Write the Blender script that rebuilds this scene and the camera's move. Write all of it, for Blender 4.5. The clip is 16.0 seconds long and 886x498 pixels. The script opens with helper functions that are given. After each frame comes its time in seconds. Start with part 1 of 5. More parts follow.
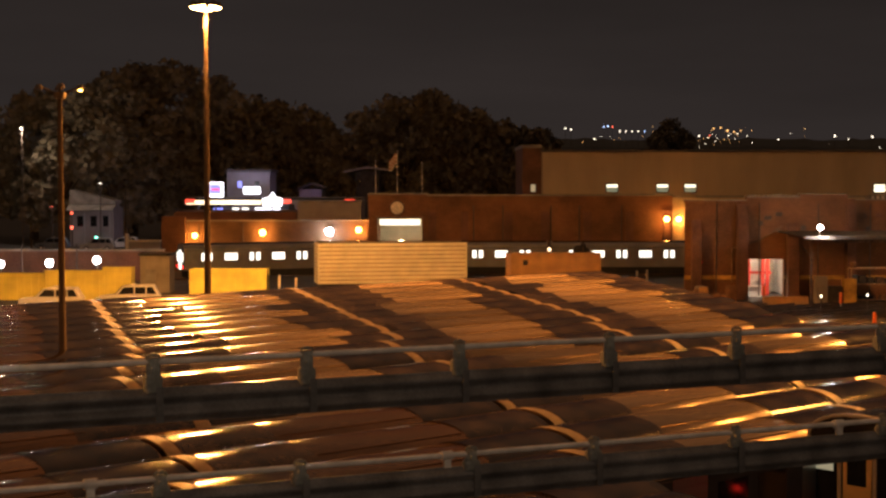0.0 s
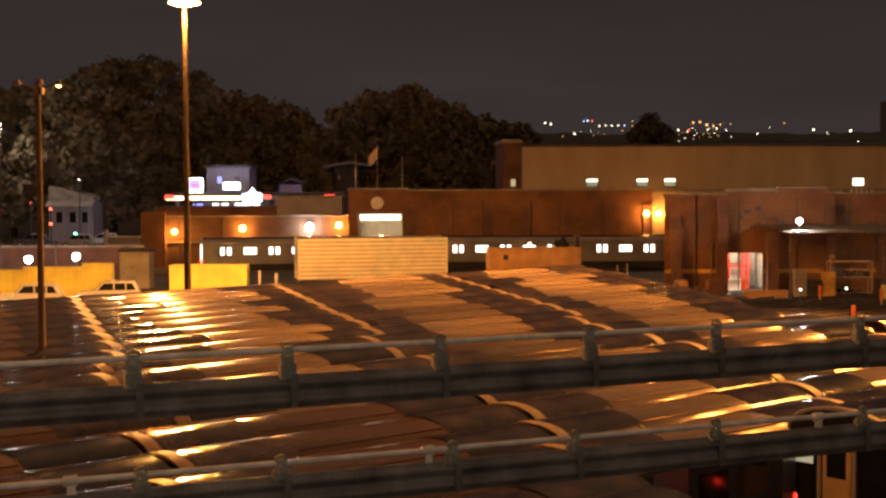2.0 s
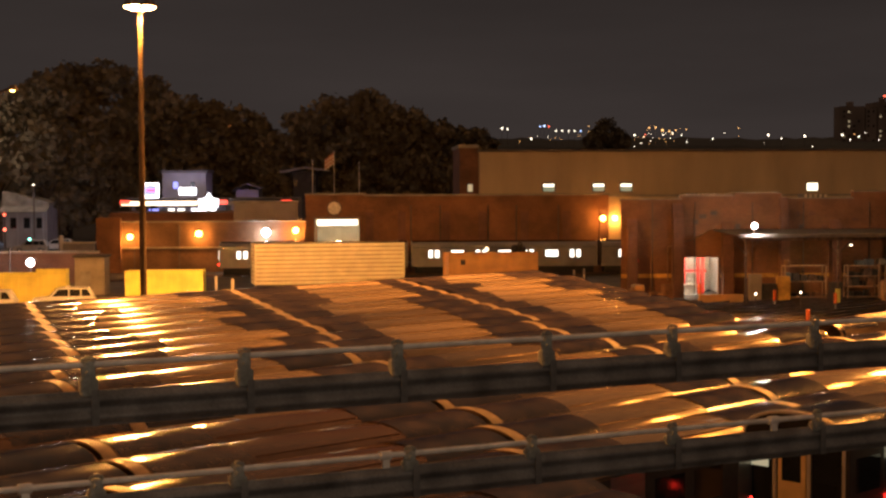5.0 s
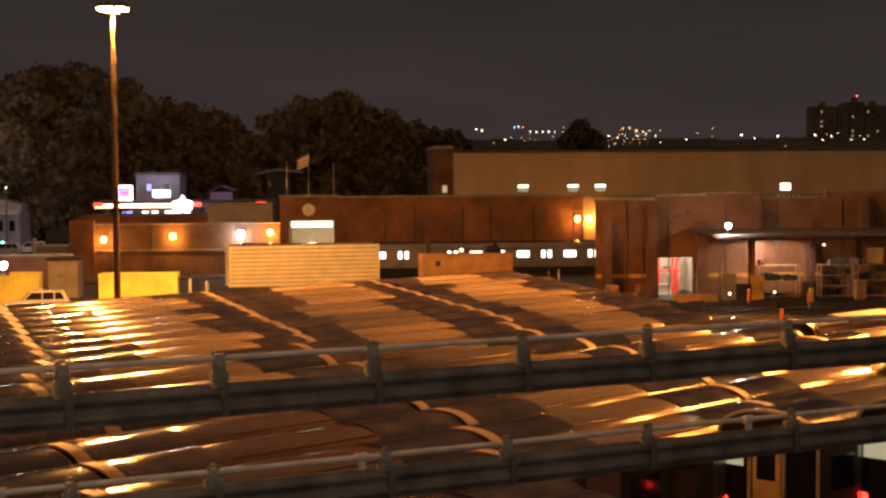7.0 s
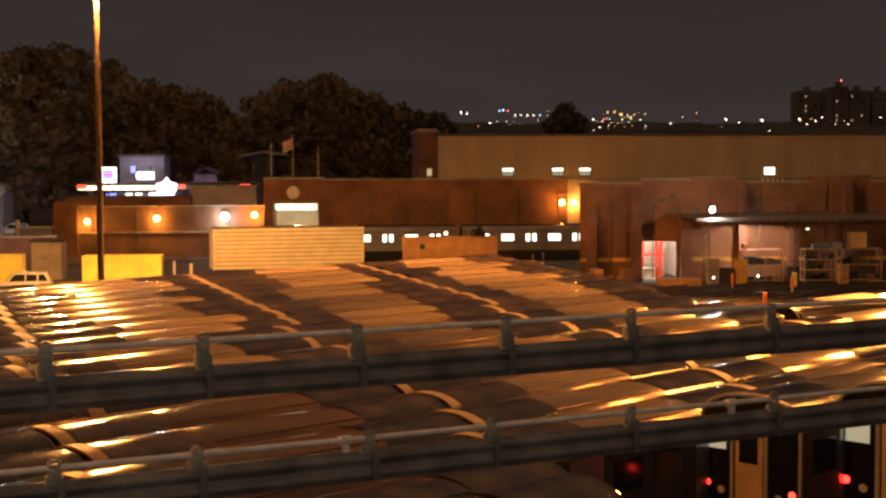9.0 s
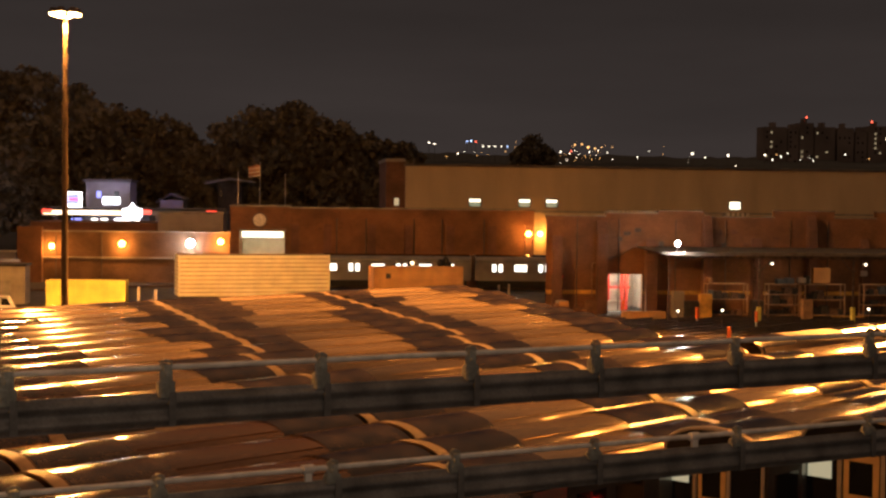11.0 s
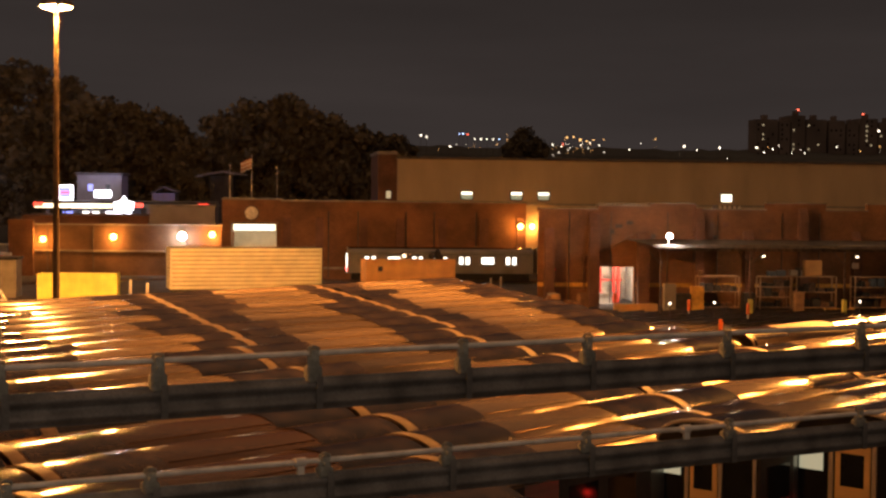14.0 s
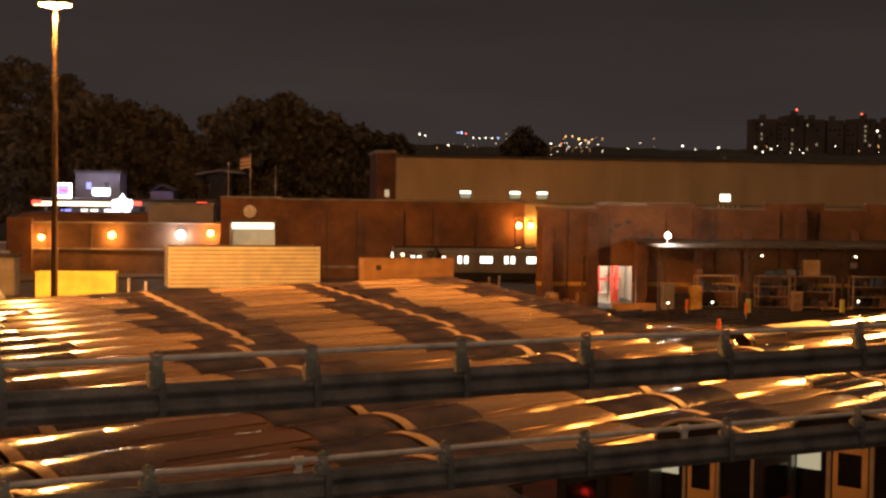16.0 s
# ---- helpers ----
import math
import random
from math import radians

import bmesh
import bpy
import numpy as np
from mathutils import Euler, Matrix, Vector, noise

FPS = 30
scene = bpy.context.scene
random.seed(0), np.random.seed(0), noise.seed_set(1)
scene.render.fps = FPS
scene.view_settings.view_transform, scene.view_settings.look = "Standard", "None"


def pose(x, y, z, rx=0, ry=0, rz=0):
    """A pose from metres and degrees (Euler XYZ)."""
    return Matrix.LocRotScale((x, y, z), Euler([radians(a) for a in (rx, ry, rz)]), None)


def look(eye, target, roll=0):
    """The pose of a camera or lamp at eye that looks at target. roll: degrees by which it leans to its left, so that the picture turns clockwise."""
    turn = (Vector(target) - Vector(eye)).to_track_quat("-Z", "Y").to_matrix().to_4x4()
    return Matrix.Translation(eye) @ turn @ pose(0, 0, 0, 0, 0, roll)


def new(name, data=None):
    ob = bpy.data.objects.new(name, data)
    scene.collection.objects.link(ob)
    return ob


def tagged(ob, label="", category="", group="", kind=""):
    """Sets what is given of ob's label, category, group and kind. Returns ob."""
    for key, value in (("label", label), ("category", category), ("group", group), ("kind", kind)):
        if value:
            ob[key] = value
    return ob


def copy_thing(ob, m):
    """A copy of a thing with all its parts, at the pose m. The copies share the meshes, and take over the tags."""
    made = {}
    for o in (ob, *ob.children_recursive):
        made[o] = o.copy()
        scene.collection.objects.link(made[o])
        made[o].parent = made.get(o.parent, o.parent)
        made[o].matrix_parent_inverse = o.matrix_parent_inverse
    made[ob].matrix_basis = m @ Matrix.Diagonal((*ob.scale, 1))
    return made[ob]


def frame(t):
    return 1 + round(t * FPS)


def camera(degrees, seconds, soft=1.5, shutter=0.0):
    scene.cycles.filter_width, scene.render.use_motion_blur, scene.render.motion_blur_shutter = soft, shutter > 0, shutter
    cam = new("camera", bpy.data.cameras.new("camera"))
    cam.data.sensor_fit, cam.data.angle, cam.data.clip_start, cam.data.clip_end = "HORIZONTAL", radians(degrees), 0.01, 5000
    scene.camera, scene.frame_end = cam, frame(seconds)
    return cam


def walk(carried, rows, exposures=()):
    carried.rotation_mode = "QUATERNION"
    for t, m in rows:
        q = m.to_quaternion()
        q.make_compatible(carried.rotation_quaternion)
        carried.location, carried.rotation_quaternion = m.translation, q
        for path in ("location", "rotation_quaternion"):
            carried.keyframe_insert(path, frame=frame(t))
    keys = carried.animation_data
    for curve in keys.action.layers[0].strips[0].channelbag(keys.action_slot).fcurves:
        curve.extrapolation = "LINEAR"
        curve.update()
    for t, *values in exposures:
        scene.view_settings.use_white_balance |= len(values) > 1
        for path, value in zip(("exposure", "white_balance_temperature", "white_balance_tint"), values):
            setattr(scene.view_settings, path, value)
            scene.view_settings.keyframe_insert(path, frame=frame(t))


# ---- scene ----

# ---- camera and its path ----
CAM_Z = 10.0
cam = camera(33.0, 16.0, soft=2.5)
PATH = [
    (0.0, 87.382, 0.000, 0.000), (0.5, 87.154, 0.018, -0.110), (1.0, 87.241, 0.270, -0.305),
    (1.5, 87.122, 0.091, -0.464), (2.0, 87.186, 0.181, -0.761), (2.5, 87.226, 0.071, -1.109),
    (3.0, 87.336, 0.136, -1.430), (3.5, 87.369, 0.233, -1.836), (4.0, 87.334, 0.250, -1.998),
    (6.5, 87.451, 0.314, -3.189), (7.0, 87.418, 0.421, -3.379), (7.5, 87.314, 0.405, -3.541),
    (8.0, 87.111, 0.535, -3.647), (8.5, 86.973, 0.590, -3.874), (9.0, 86.770, 0.210, -3.966),
    (9.5, 87.532, -0.473, -4.507), (10.0, 87.915, -0.592, -4.927), (12.5, 87.921, -0.714, -5.381),
    (13.0, 87.956, -0.638, -5.483), (13.5, 87.788, -0.504, -5.502), (14.0, 87.649, -0.635, -5.528),
    (14.5, 87.617, -0.656, -5.690), (15.0, 87.541, -0.724, -5.724), (15.5, 87.518, -0.683, -5.724),
    (16.0, 87.607, -0.771, -5.584)]
walk(cam, [(t, pose(0, 0, CAM_Z, a, b, c)) for t, a, b, c in PATH],
     exposures=((0.0, -0.22), (0.5, -0.22), (1.0, 0.2), (1.5, 0.25), (16.0, 0.25)))

# ---- night sky: dim glow of the city on low cloud ----
world = bpy.data.worlds.new("night_sky")
scene.world = world
world.use_nodes = True
wn, wl = world.node_tree.nodes, world.node_tree.links
wn.clear()
w_out = wn.new("ShaderNodeOutputWorld")
w_bg = wn.new("ShaderNodeBackground")
w_tc = wn.new("ShaderNodeTexCoord")
w_sep = wn.new("ShaderNodeSeparateXYZ")
w_ramp = wn.new("ShaderNodeValToRGB")
w_map = wn.new("ShaderNodeMapping")
w_noise = wn.new("ShaderNodeTexNoise")
w_mul = wn.new("ShaderNodeMixRGB")
w_map.inputs["Scale"].default_value = (2.0, 2.0, 14.0)
w_noise.inputs["Scale"].default_value = 1.6
w_noise.inputs["Detail"].default_value = 5.0
w_mul.blend_type = "MULTIPLY"
w_mul.inputs[0].default_value = 0.45
w_ramp.color_ramp.elements[0].position = 0.0
w_ramp.color_ramp.elements[0].color = (0.034, 0.0265, 0.0245, 1)
w_ramp.color_ramp.elements[1].position = 0.22
w_ramp.color_ramp.elements[1].color = (0.0165, 0.0128, 0.0115, 1)
w_top = w_ramp.color_ramp.elements.new(0.75)
w_top.color = (0.190, 0.110, 0.064, 1)
wl.new(w_tc.outputs["Generated"], w_sep.inputs[0])
wl.new(w_sep.outputs["Z"], w_ramp.inputs[0])
wl.new(w_tc.outputs["Generated"], w_map.inputs[0])
wl.new(w_map.outputs[0], w_noise.inputs["Vector"])
wl.new(w_ramp.outputs[0], w_mul.inputs[1])
wl.new(w_noise.outputs["Fac"], w_mul.inputs[2])
wl.new(w_mul.outputs[0], w_bg.inputs["Color"])
w_bg.inputs["Strength"].default_value = 1.35
wl.new(w_bg.outputs[0], w_out.inputs["Surface"])

SODIUM = (1.0, 0.352, 0.06)
WARM = (1.0, 0.72, 0.36)
COOL = (1.0, 0.93, 0.95)


def lamp(x, y, z, power, colour, size=0.25):
    data = bpy.data.lights.new("lamp_light", "POINT")
    data.energy, data.color, data.shadow_soft_size = power, colour, size
    ob = new("lamp_light", data)
    ob.location = (x, y, z)
    return ob


def spot(eye, target, power, colour, angle=120.0, size=0.25):
    data = bpy.data.lights.new("lamp_light", "SPOT")
    data.energy, data.color, data.shadow_soft_size = power, colour, size
    data.spot_size, data.spot_blend = radians(angle), 0.35
    ob = new("lamp_light", data)
    ob.matrix_basis = look(eye, target)
    return ob


MAST_A = (-15.45, 98.0, 21.5)
MAST_R = (38.0, 66.0, 33.0)
# added mast behind the viewpoint, fills light onto the train fronts
MAST_FILL = (-32.0, 4.0, 20.0)
lamp(MAST_A[0], MAST_A[1], MAST_A[2] - 0.7, 102000, (1.0, 0.40, 0.09), 0.5)
MAST_S = (52.0, 118.0, 24.0)
spot((MAST_R[0], MAST_R[1], MAST_R[2] - 0.7), (9, 53, 3), 60000, SODIUM, 52.0, 3.0)
spot((MAST_S[0], MAST_S[1], MAST_S[2] - 0.7), (-6, 71, 2), 1200000, SODIUM, 49.0, 5.0)
lamp(MAST_FILL[0], MAST_FILL[1], MAST_FILL[2] - 0.7, 38000, SODIUM, 0.6)
# platform lamp behind the camera
lamp(2.0, -5.0, 12.6, 1200, (1.0, 0.76, 0.56), 0.4)

# ---- materials ----


def material(name, colour, rough=0.6, metal=0.0, vary=0.25, scale=1.5, bump=0.0, grain=30.0, emit=None, strength=0.0,
             stretch=(1, 1, 1), rand=0.0):
    m = bpy.data.materials.new(name)
    m.use_nodes = True
    n, l = m.node_tree.nodes, m.node_tree.links
    b = n["Principled BSDF"]
    b.inputs["Roughness"].default_value = rough
    b.inputs["Metallic"].default_value = metal
    tc = n.new("ShaderNodeTexCoord")
    mp = n.new("ShaderNodeMapping")
    mp.inputs["Scale"].default_value = stretch
    l.new(tc.outputs["Object"], mp.inputs[0])
    big, fine = n.new("ShaderNodeTexNoise"), n.new("ShaderNodeTexNoise")
    big.inputs["Scale"].default_value, big.inputs["Detail"].default_value = scale, 6.0
    fine.inputs["Scale"].default_value, fine.inputs["Detail"].default_value = grain, 3.0
    l.new(mp.outputs[0], big.inputs["Vector"])
    l.new(mp.outputs[0], fine.inputs["Vector"])
    ramp = n.new("ShaderNodeValToRGB")
    lo, hi = max(0.0, 1 - 1.6 * vary), 1 + vary
    ramp.color_ramp.elements[0].position, ramp.color_ramp.elements[1].position = 0.3, 0.7
    ramp.color_ramp.elements[0].color = (*[c * lo for c in colour], 1)
    ramp.color_ramp.elements[1].color = (*[min(1.0, c * hi) for c in colour], 1)
    l.new(big.outputs["Fac"], ramp.inputs[0])
    mix = n.new("ShaderNodeMixRGB")
    mix.blend_type = "OVERLAY"
    mix.inputs[0].default_value = min(1.0, vary * 1.2)
    l.new(ramp.outputs[0], mix.inputs[1])
    l.new(fine.outputs["Fac"], mix.inputs[2])
    last = mix.outputs[0]
    if rand:
        oi = n.new("ShaderNodeObjectInfo")
        mr = n.new("ShaderNodeMapRange")
        mr.inputs["To Min"].default_value, mr.inputs["To Max"].default_value = 1 - rand, 1 + rand
        hsv = n.new("ShaderNodeHueSaturation")
        l.new(oi.outputs["Random"], mr.inputs["Value"])
        l.new(mr.outputs[0], hsv.inputs["Value"])
        l.new(last, hsv.inputs["Color"])
        last = hsv.outputs[0]
    l.new(last, b.inputs["Base Color"])
    rr = n.new("ShaderNodeMapRange")
    rr.inputs["To Min"].default_value, rr.inputs["To Max"].default_value = max(0.03, rough - 0.1), min(1.0, rough + 0.1)
    l.new(big.outputs["Fac"], rr.inputs["Value"])
    l.new(rr.outputs[0], b.inputs["Roughness"])
    if bump:
        bp = n.new("ShaderNodeBump")
        bp.inputs["Strength"].default_value, bp.inputs["Distance"].default_value = bump, 0.02
        l.new(fine.outputs["Fac"], bp.inputs["Height"])
        l.new(bp.outputs[0], b.inputs["Normal"])
    if emit:
        b.inputs["Emission Color"].default_value = (*emit, 1)
        b.inputs["Emission Strength"].default_value = strength
    return m


def brick_material(name, colour, mortar):
    m = material(name, colour, 0.85, 0.0, 0.3, 0.35, 0.0)
    n, l = m.node_tree.nodes, m.node_tree.links
    b = n["Principled BSDF"]
    tc, sep, cmb = n.new("ShaderNodeTexCoord"), n.new("ShaderNodeSeparateXYZ"), n.new("ShaderNodeCombineXYZ")
    add = n.new("ShaderNodeMath")
    l.new(tc.outputs["Object"], sep.inputs[0])
    l.new(sep.outputs["X"], add.inputs[0])
    l.new(sep.outputs["Y"], add.inputs[1])
    l.new(add.outputs[0], cmb.inputs["X"])
    l.new(sep.outputs["Z"], cmb.inputs["Y"])
    bt = n.new("ShaderNodeTexBrick")
    bt.inputs["Scale"].default_value = 1.0
    bt.inputs["Brick Width"].default_value, bt.inputs["Row Height"].default_value = 0.22, 0.075
    bt.inputs["Mortar Size"].default_value = 0.006
    bt.inputs["Color1"].default_value = (1, 1, 1, 1)
    bt.inputs["Color2"].default_value = (0.72, 0.7, 0.68, 1)
    bt.inputs["Mortar"].default_value = (*mortar, 1)
    l.new(cmb.outputs[0], bt.inputs["Vector"])
    old = b.inputs["Base Color"].links[0].from_socket
    mx = n.new("ShaderNodeMixRGB")
    mx.blend_type, mx.inputs[0].default_value = "MULTIPLY", 0.8
    l.new(old, mx.inputs[1])
    l.new(bt.outputs["Color"], mx.inputs[2])
    l.new(mx.outputs[0], b.inputs["Base Color"])
    return m


def glow(name, colour, strength):
    m = bpy.data.materials.new(name)
    m.use_nodes = True
    b = m.node_tree.nodes["Principled BSDF"]
    b.inputs["Base Color"].default_value = (0.3, 0.3, 0.3, 1)
    b.inputs["Emission Color"].default_value = (*colour, 1)
    b.inputs["Emission Strength"].default_value = strength
    return m


M_ROOF = material("brushed_steel_roof", (0.31, 0.222, 0.135), 0.19, 0.40, 0.22, 0.5, 0.07, 8.0, stretch=(0.35, 2.0, 1.0), rand=0.42)
M_SIDE = material("stainless_side", (0.42, 0.42, 0.42), 0.35, 0.85, 0.15, 0.6, 0.1, 12.0, stretch=(0.2, 1, 6))
# side colour darkened to stand for shade; also takes the gleam off gutters
M_SIDE_SHADE = material("shade_dark_side", (0.075, 0.06, 0.05), 0.8, 0.1, 0.3, 0.8, 0.1, 12.0)
M_TRAIN = material("dim_stainless_train", (0.22, 0.215, 0.21), 0.5, 0.5, 0.2, 0.6)
M_ROOF_MATT = material("matt_tan_roof", (0.17, 0.115, 0.07), 0.75, 0.0, 0.22, 0.5, 0.07, 8.0, stretch=(0.35, 2.0, 1.0))
# brown roof for the left-hand cars, with shade put into its colour
M_ROOF_BROWN = material("shade_browned_roof", (0.105, 0.060, 0.034), 0.09, 0.30, 0.3, 0.5, 0.07, 8.0, stretch=(0.35, 2.0, 1.0), rand=0.25)
M_UNIT = material("sooty_roof_unit", (0.032, 0.021, 0.014), 0.075, 0.0, 0.5, 1.6, 0.2, 9.0, rand=0.5)
M_BONNET = material("tan_end_bonnet", (0.195, 0.132, 0.083), 0.55, 0.1, 0.25, 2.0, 0.1)
M_BLACKMASK = material("black_front_mask", (0.012, 0.012, 0.013), 0.22, 0.0, 0.2, 2.0)
M_GLASS_DARK = material("dark_glass", (0.015, 0.016, 0.018), 0.08, 0.0, 0.1, 2.0)
M_WIN_DIM = glow("dim_lit_window", (0.75, 0.85, 0.55), 0.25)
M_CAB = glow("cab_glass", (0.85, 0.80, 0.52), 0.35)
M_WIN_LIT = glow("lit_window", (1.0, 0.93, 0.80), 2.6)
M_WIN_YEL = glow("lit_sign_window", (1.0, 0.75, 0.2), 1.4)
M_RED = glow("red_tail_light", (1.0, 0.02, 0.012), 8.0)
M_RIM = material("bright_rim_trim", (0.46, 0.40, 0.33), 0.35, 0.2, 0.1, 3.0)
M_UNDER = material("underframe_black", (0.02, 0.019, 0.018), 0.8, 0.2, 0.3, 3.0)
M_STEEL = material("rusty_steel", (0.16, 0.11, 0.08), 0.6, 0.5, 0.35, 3.0, 0.2)
M_BEAM = material("weathered_galvanised_beam", (0.15, 0.145, 0.14), 0.6, 0.25, 0.35, 3.0, 0.25, 40.0)
M_PIPE = material("galvanised_pipe", (0.66, 0.62, 0.56), 0.5, 0.1, 0.2, 4.0, 0.1)
M_CLAMP = material("grey_clamp", (0.26, 0.265, 0.235), 0.6, 0.3, 0.35, 6.0, 0.2)
M_WHITEBAND = material("pale_band", (0.62, 0.58, 0.52), 0.5, 0.0, 0.15, 8.0)
M_BRICK = brick_material("red_brown_brick", (0.24, 0.120, 0.058), (0.55, 0.5, 0.45))
M_BRICK_TAN = brick_material("weathered_tan_brick", (0.20, 0.118, 0.066), (0.55, 0.5, 0.45))
M_BRICK_DARK = brick_material("dark_brick", (0.20, 0.105, 0.07), (0.6, 0.55, 0.5))
M_BEIGE = material("beige_metal_cladding", (0.52, 0.43, 0.30), 0.7, 0.0, 0.12, 0.3, 0.05, stretch=(1, 1, 0.3))
M_CONCRETE = material("grey_concrete", (0.30, 0.28, 0.25), 0.85, 0.0, 0.25, 0.8, 0.2)
M_GROUND = material("oily_ballast", (0.042, 0.036, 0.031), 0.9, 0.0, 0.45, 0.4, 0.8, 9.0)
M_ASPHALT = material("asphalt", (0.05, 0.05, 0.05), 0.8, 0.0, 0.3, 0.4, 0.3)
M_RAIL = material("rusty_rail", (0.10, 0.065, 0.045), 0.6, 0.4, 0.3, 2.0)
M_TIE = material("creosote_tie", (0.045, 0.034, 0.026), 0.9, 0.0, 0.35, 3.0, 0.3)
M_WHITE = material("white_container_paint", (0.88, 0.82, 0.62), 0.5, 0.0, 0.10, 0.8, 0.05)
M_ENDDOOR = material("tan_end_door", (0.72, 0.48, 0.22), 0.4, 0.2, 0.15, 1.5)
# darker tan for recesses: grime plus painted shade between the ribs
M_GROOVE = material("rusty_shaded_groove", (0.52, 0.36, 0.18), 0.7, 0.0, 0.3, 1.0)
M_ORANGE = material("orange_brown_box_paint", (0.56, 0.31, 0.11), 0.65, 0.0, 0.2, 0.8, 0.1)
M_YELLOW = material("yellow_paint", (0.85, 0.76, 0.16), 0.55, 0.0, 0.15, 0.6, 0.1)
M_GREYBOX = material("grey_booth_paint", (0.32, 0.28, 0.23), 0.7, 0.0, 0.15, 1.0)
M_CARPAINT = material("white_car_paint", (0.62, 0.62, 0.60), 0.25, 0.0, 0.05, 1.0)
M_TYRE = material("tyre_rubber", (0.02, 0.02, 0.02), 0.85, 0.0, 0.2, 3.0)
M_POLE = material("pole_steel", (0.11, 0.09, 0.075), 0.55, 0.4, 0.2, 2.0)
M_LEAF = material("night_leaves", (0.165, 0.140, 0.090), 0.8, 0.0, 0.4, 0.25)
M_BARK = material("bark", (0.06, 0.045, 0.03), 0.9, 0.0, 0.3, 2.0, 0.4)
M_FARHILL = material("far_wooded_ridge", (0.03, 0.032, 0.028), 0.95, 0.0, 0.4, 0.02)
M_TOWER = material("tower_brick", (0.20, 0.17, 0.155), 0.85, 0.0, 0.2, 0.05)
M_SODIUM = glow("sodium_lamp_face", (1.0, 0.62, 0.22), 40.0)
M_MAST = material("weathered_mast_steel", (0.085, 0.058, 0.038), 0.9, 0.0, 0.3, 0.8, 0.1)
M_SODIUM_SM = glow("small_sodium_lamp", (1.0, 0.50, 0.10), 25.0)
M_WHITELAMP = glow("white_flood_face", (1.0, 0.92, 0.97), 45.0)
M_CITY = glow("far_street_light", (1.0, 0.85, 0.65), 5.0)
M_CITY_RED = glow("far_red_light", (1.0, 0.12, 0.06), 4.0)
M_CITY_BLUE = glow("far_blue_light", (0.45, 0.6, 1.0), 4.0)
M_CITY_ORANGE = glow("far_orange_light", (1.0, 0.5, 0.15), 2.5)
M_WINDOW_FAR = glow("far_lit_pane", (1.0, 0.78, 0.45), 0.4)
M_SHOPLIT = glow("lit_strip_panel", (1.0, 0.90, 0.66), 2.2)
M_SIGN_WHITE = glow("lit_white_sign", (0.96, 0.92, 1.0), 4.0)
M_SIGN_BLUE = glow("lit_blue_sign", (0.28, 0.30, 1.0), 1.6)
M_NEON = glow("warm_canopy_strip", (1.0, 0.72, 0.42), 3.2)
M_NEON_RED = glow("red_canopy_strip", (1.0, 0.06, 0.03), 2.2)
M_PLASTER = material("pale_house_wall", (0.30, 0.28, 0.30), 0.8, 0.0, 0.1, 0.6)
M_HOUSEROOF = material("house_shingles", (0.12, 0.11, 0.11), 0.85, 0.0, 0.2, 1.0)
M_FLAG = material("faded_flag_cloth", (0.42, 0.22, 0.17), 0.8, 0.0, 0.2, 3.0)
M_FLAG_PALE = material("pale_flag_cloth", (0.5, 0.46, 0.42), 0.8, 0.0, 0.15, 3.0)
M_BOLLARD = material("orange_marker", (0.75, 0.18, 0.04), 0.5, 0.0, 0.1, 3.0)
M_REDSTEEL = material("red_machine_paint", (0.55, 0.05, 0.035), 0.5, 0.0, 0.15, 2.0)
M_INTERIOR = material("white_workshop_wall", (0.75, 0.74, 0.70), 0.7, 0.0, 0.1, 1.0)
M_CRATE = material("brown_crate", (0.22, 0.12, 0.06), 0.8, 0.0, 0.3, 2.0)
M_DARKBOX = material("dark_stores", (0.05, 0.045, 0.04), 0.7, 0.1, 0.3, 2.0)
M_RACK = material("rust_orange_rack_paint", (0.40, 0.26, 0.15), 0.6, 0.1, 0.25, 2.0, 0.1)
M_BLUEBOX = material("blue_grey_stores", (0.10, 0.13, 0.17), 0.6, 0.0, 0.2, 2.0)
M_CORRUG = material("corrugated_canopy_sheet", (0.20, 0.19, 0.18), 0.5, 0.4, 0.25, 2.0)
M_STRIPE = material("yellow_wall_stripe", (0.62, 0.36, 0.07), 0.7, 0.0, 0.3, 1.2)
M_GREEN_SIG = glow("green_signal", (0.2, 1.0, 0.75), 8.0)

# ---- mesh helpers ----


def finish(bm, name, mat, parent=None, label="", smooth=False):
    me = bpy.data.meshes.new(name)
    bm.normal_update()
    if smooth:
        for f in bm.faces:
            f.smooth = len(f.verts) == 4
        for e in bm.edges:
            e.smooth = len(e.link_faces) == 2 and e.calc_face_angle(0.0) < 0.9
    bm.to_mesh(me)
    bm.free()
    me.materials.append(mat)
    ob = new(name, me)
    if parent is not None:
        ob.parent = parent
    if label:
        ob["label"] = label
    return ob


def part(name, bm, mat, parent, label="", smooth=False):
    return finish(bm, name, mat, parent, label, smooth)


def box(x0, x1, y0, y1, z0, z1, bm=None, bevel=0.0):
    own = bmesh.new()
    bmesh.ops.create_cube(own, size=1.0)
    for v in own.verts:
        v.co = Vector(((x0 + x1) / 2 + v.co.x * (x1 - x0), (y0 + y1) / 2 + v.co.y * (y1 - y0), (z0 + z1) / 2 + v.co.z * (z1 - z0)))
    if bevel:
        bmesh.ops.bevel(own, geom=own.edges[:], offset=bevel, segments=2, affect="EDGES")
    if bm is None:
        return own
    me = bpy.data.meshes.new("tmp")
    own.to_mesh(me)
    own.free()
    bm.from_mesh(me)
    bpy.data.meshes.remove(me)
    return bm


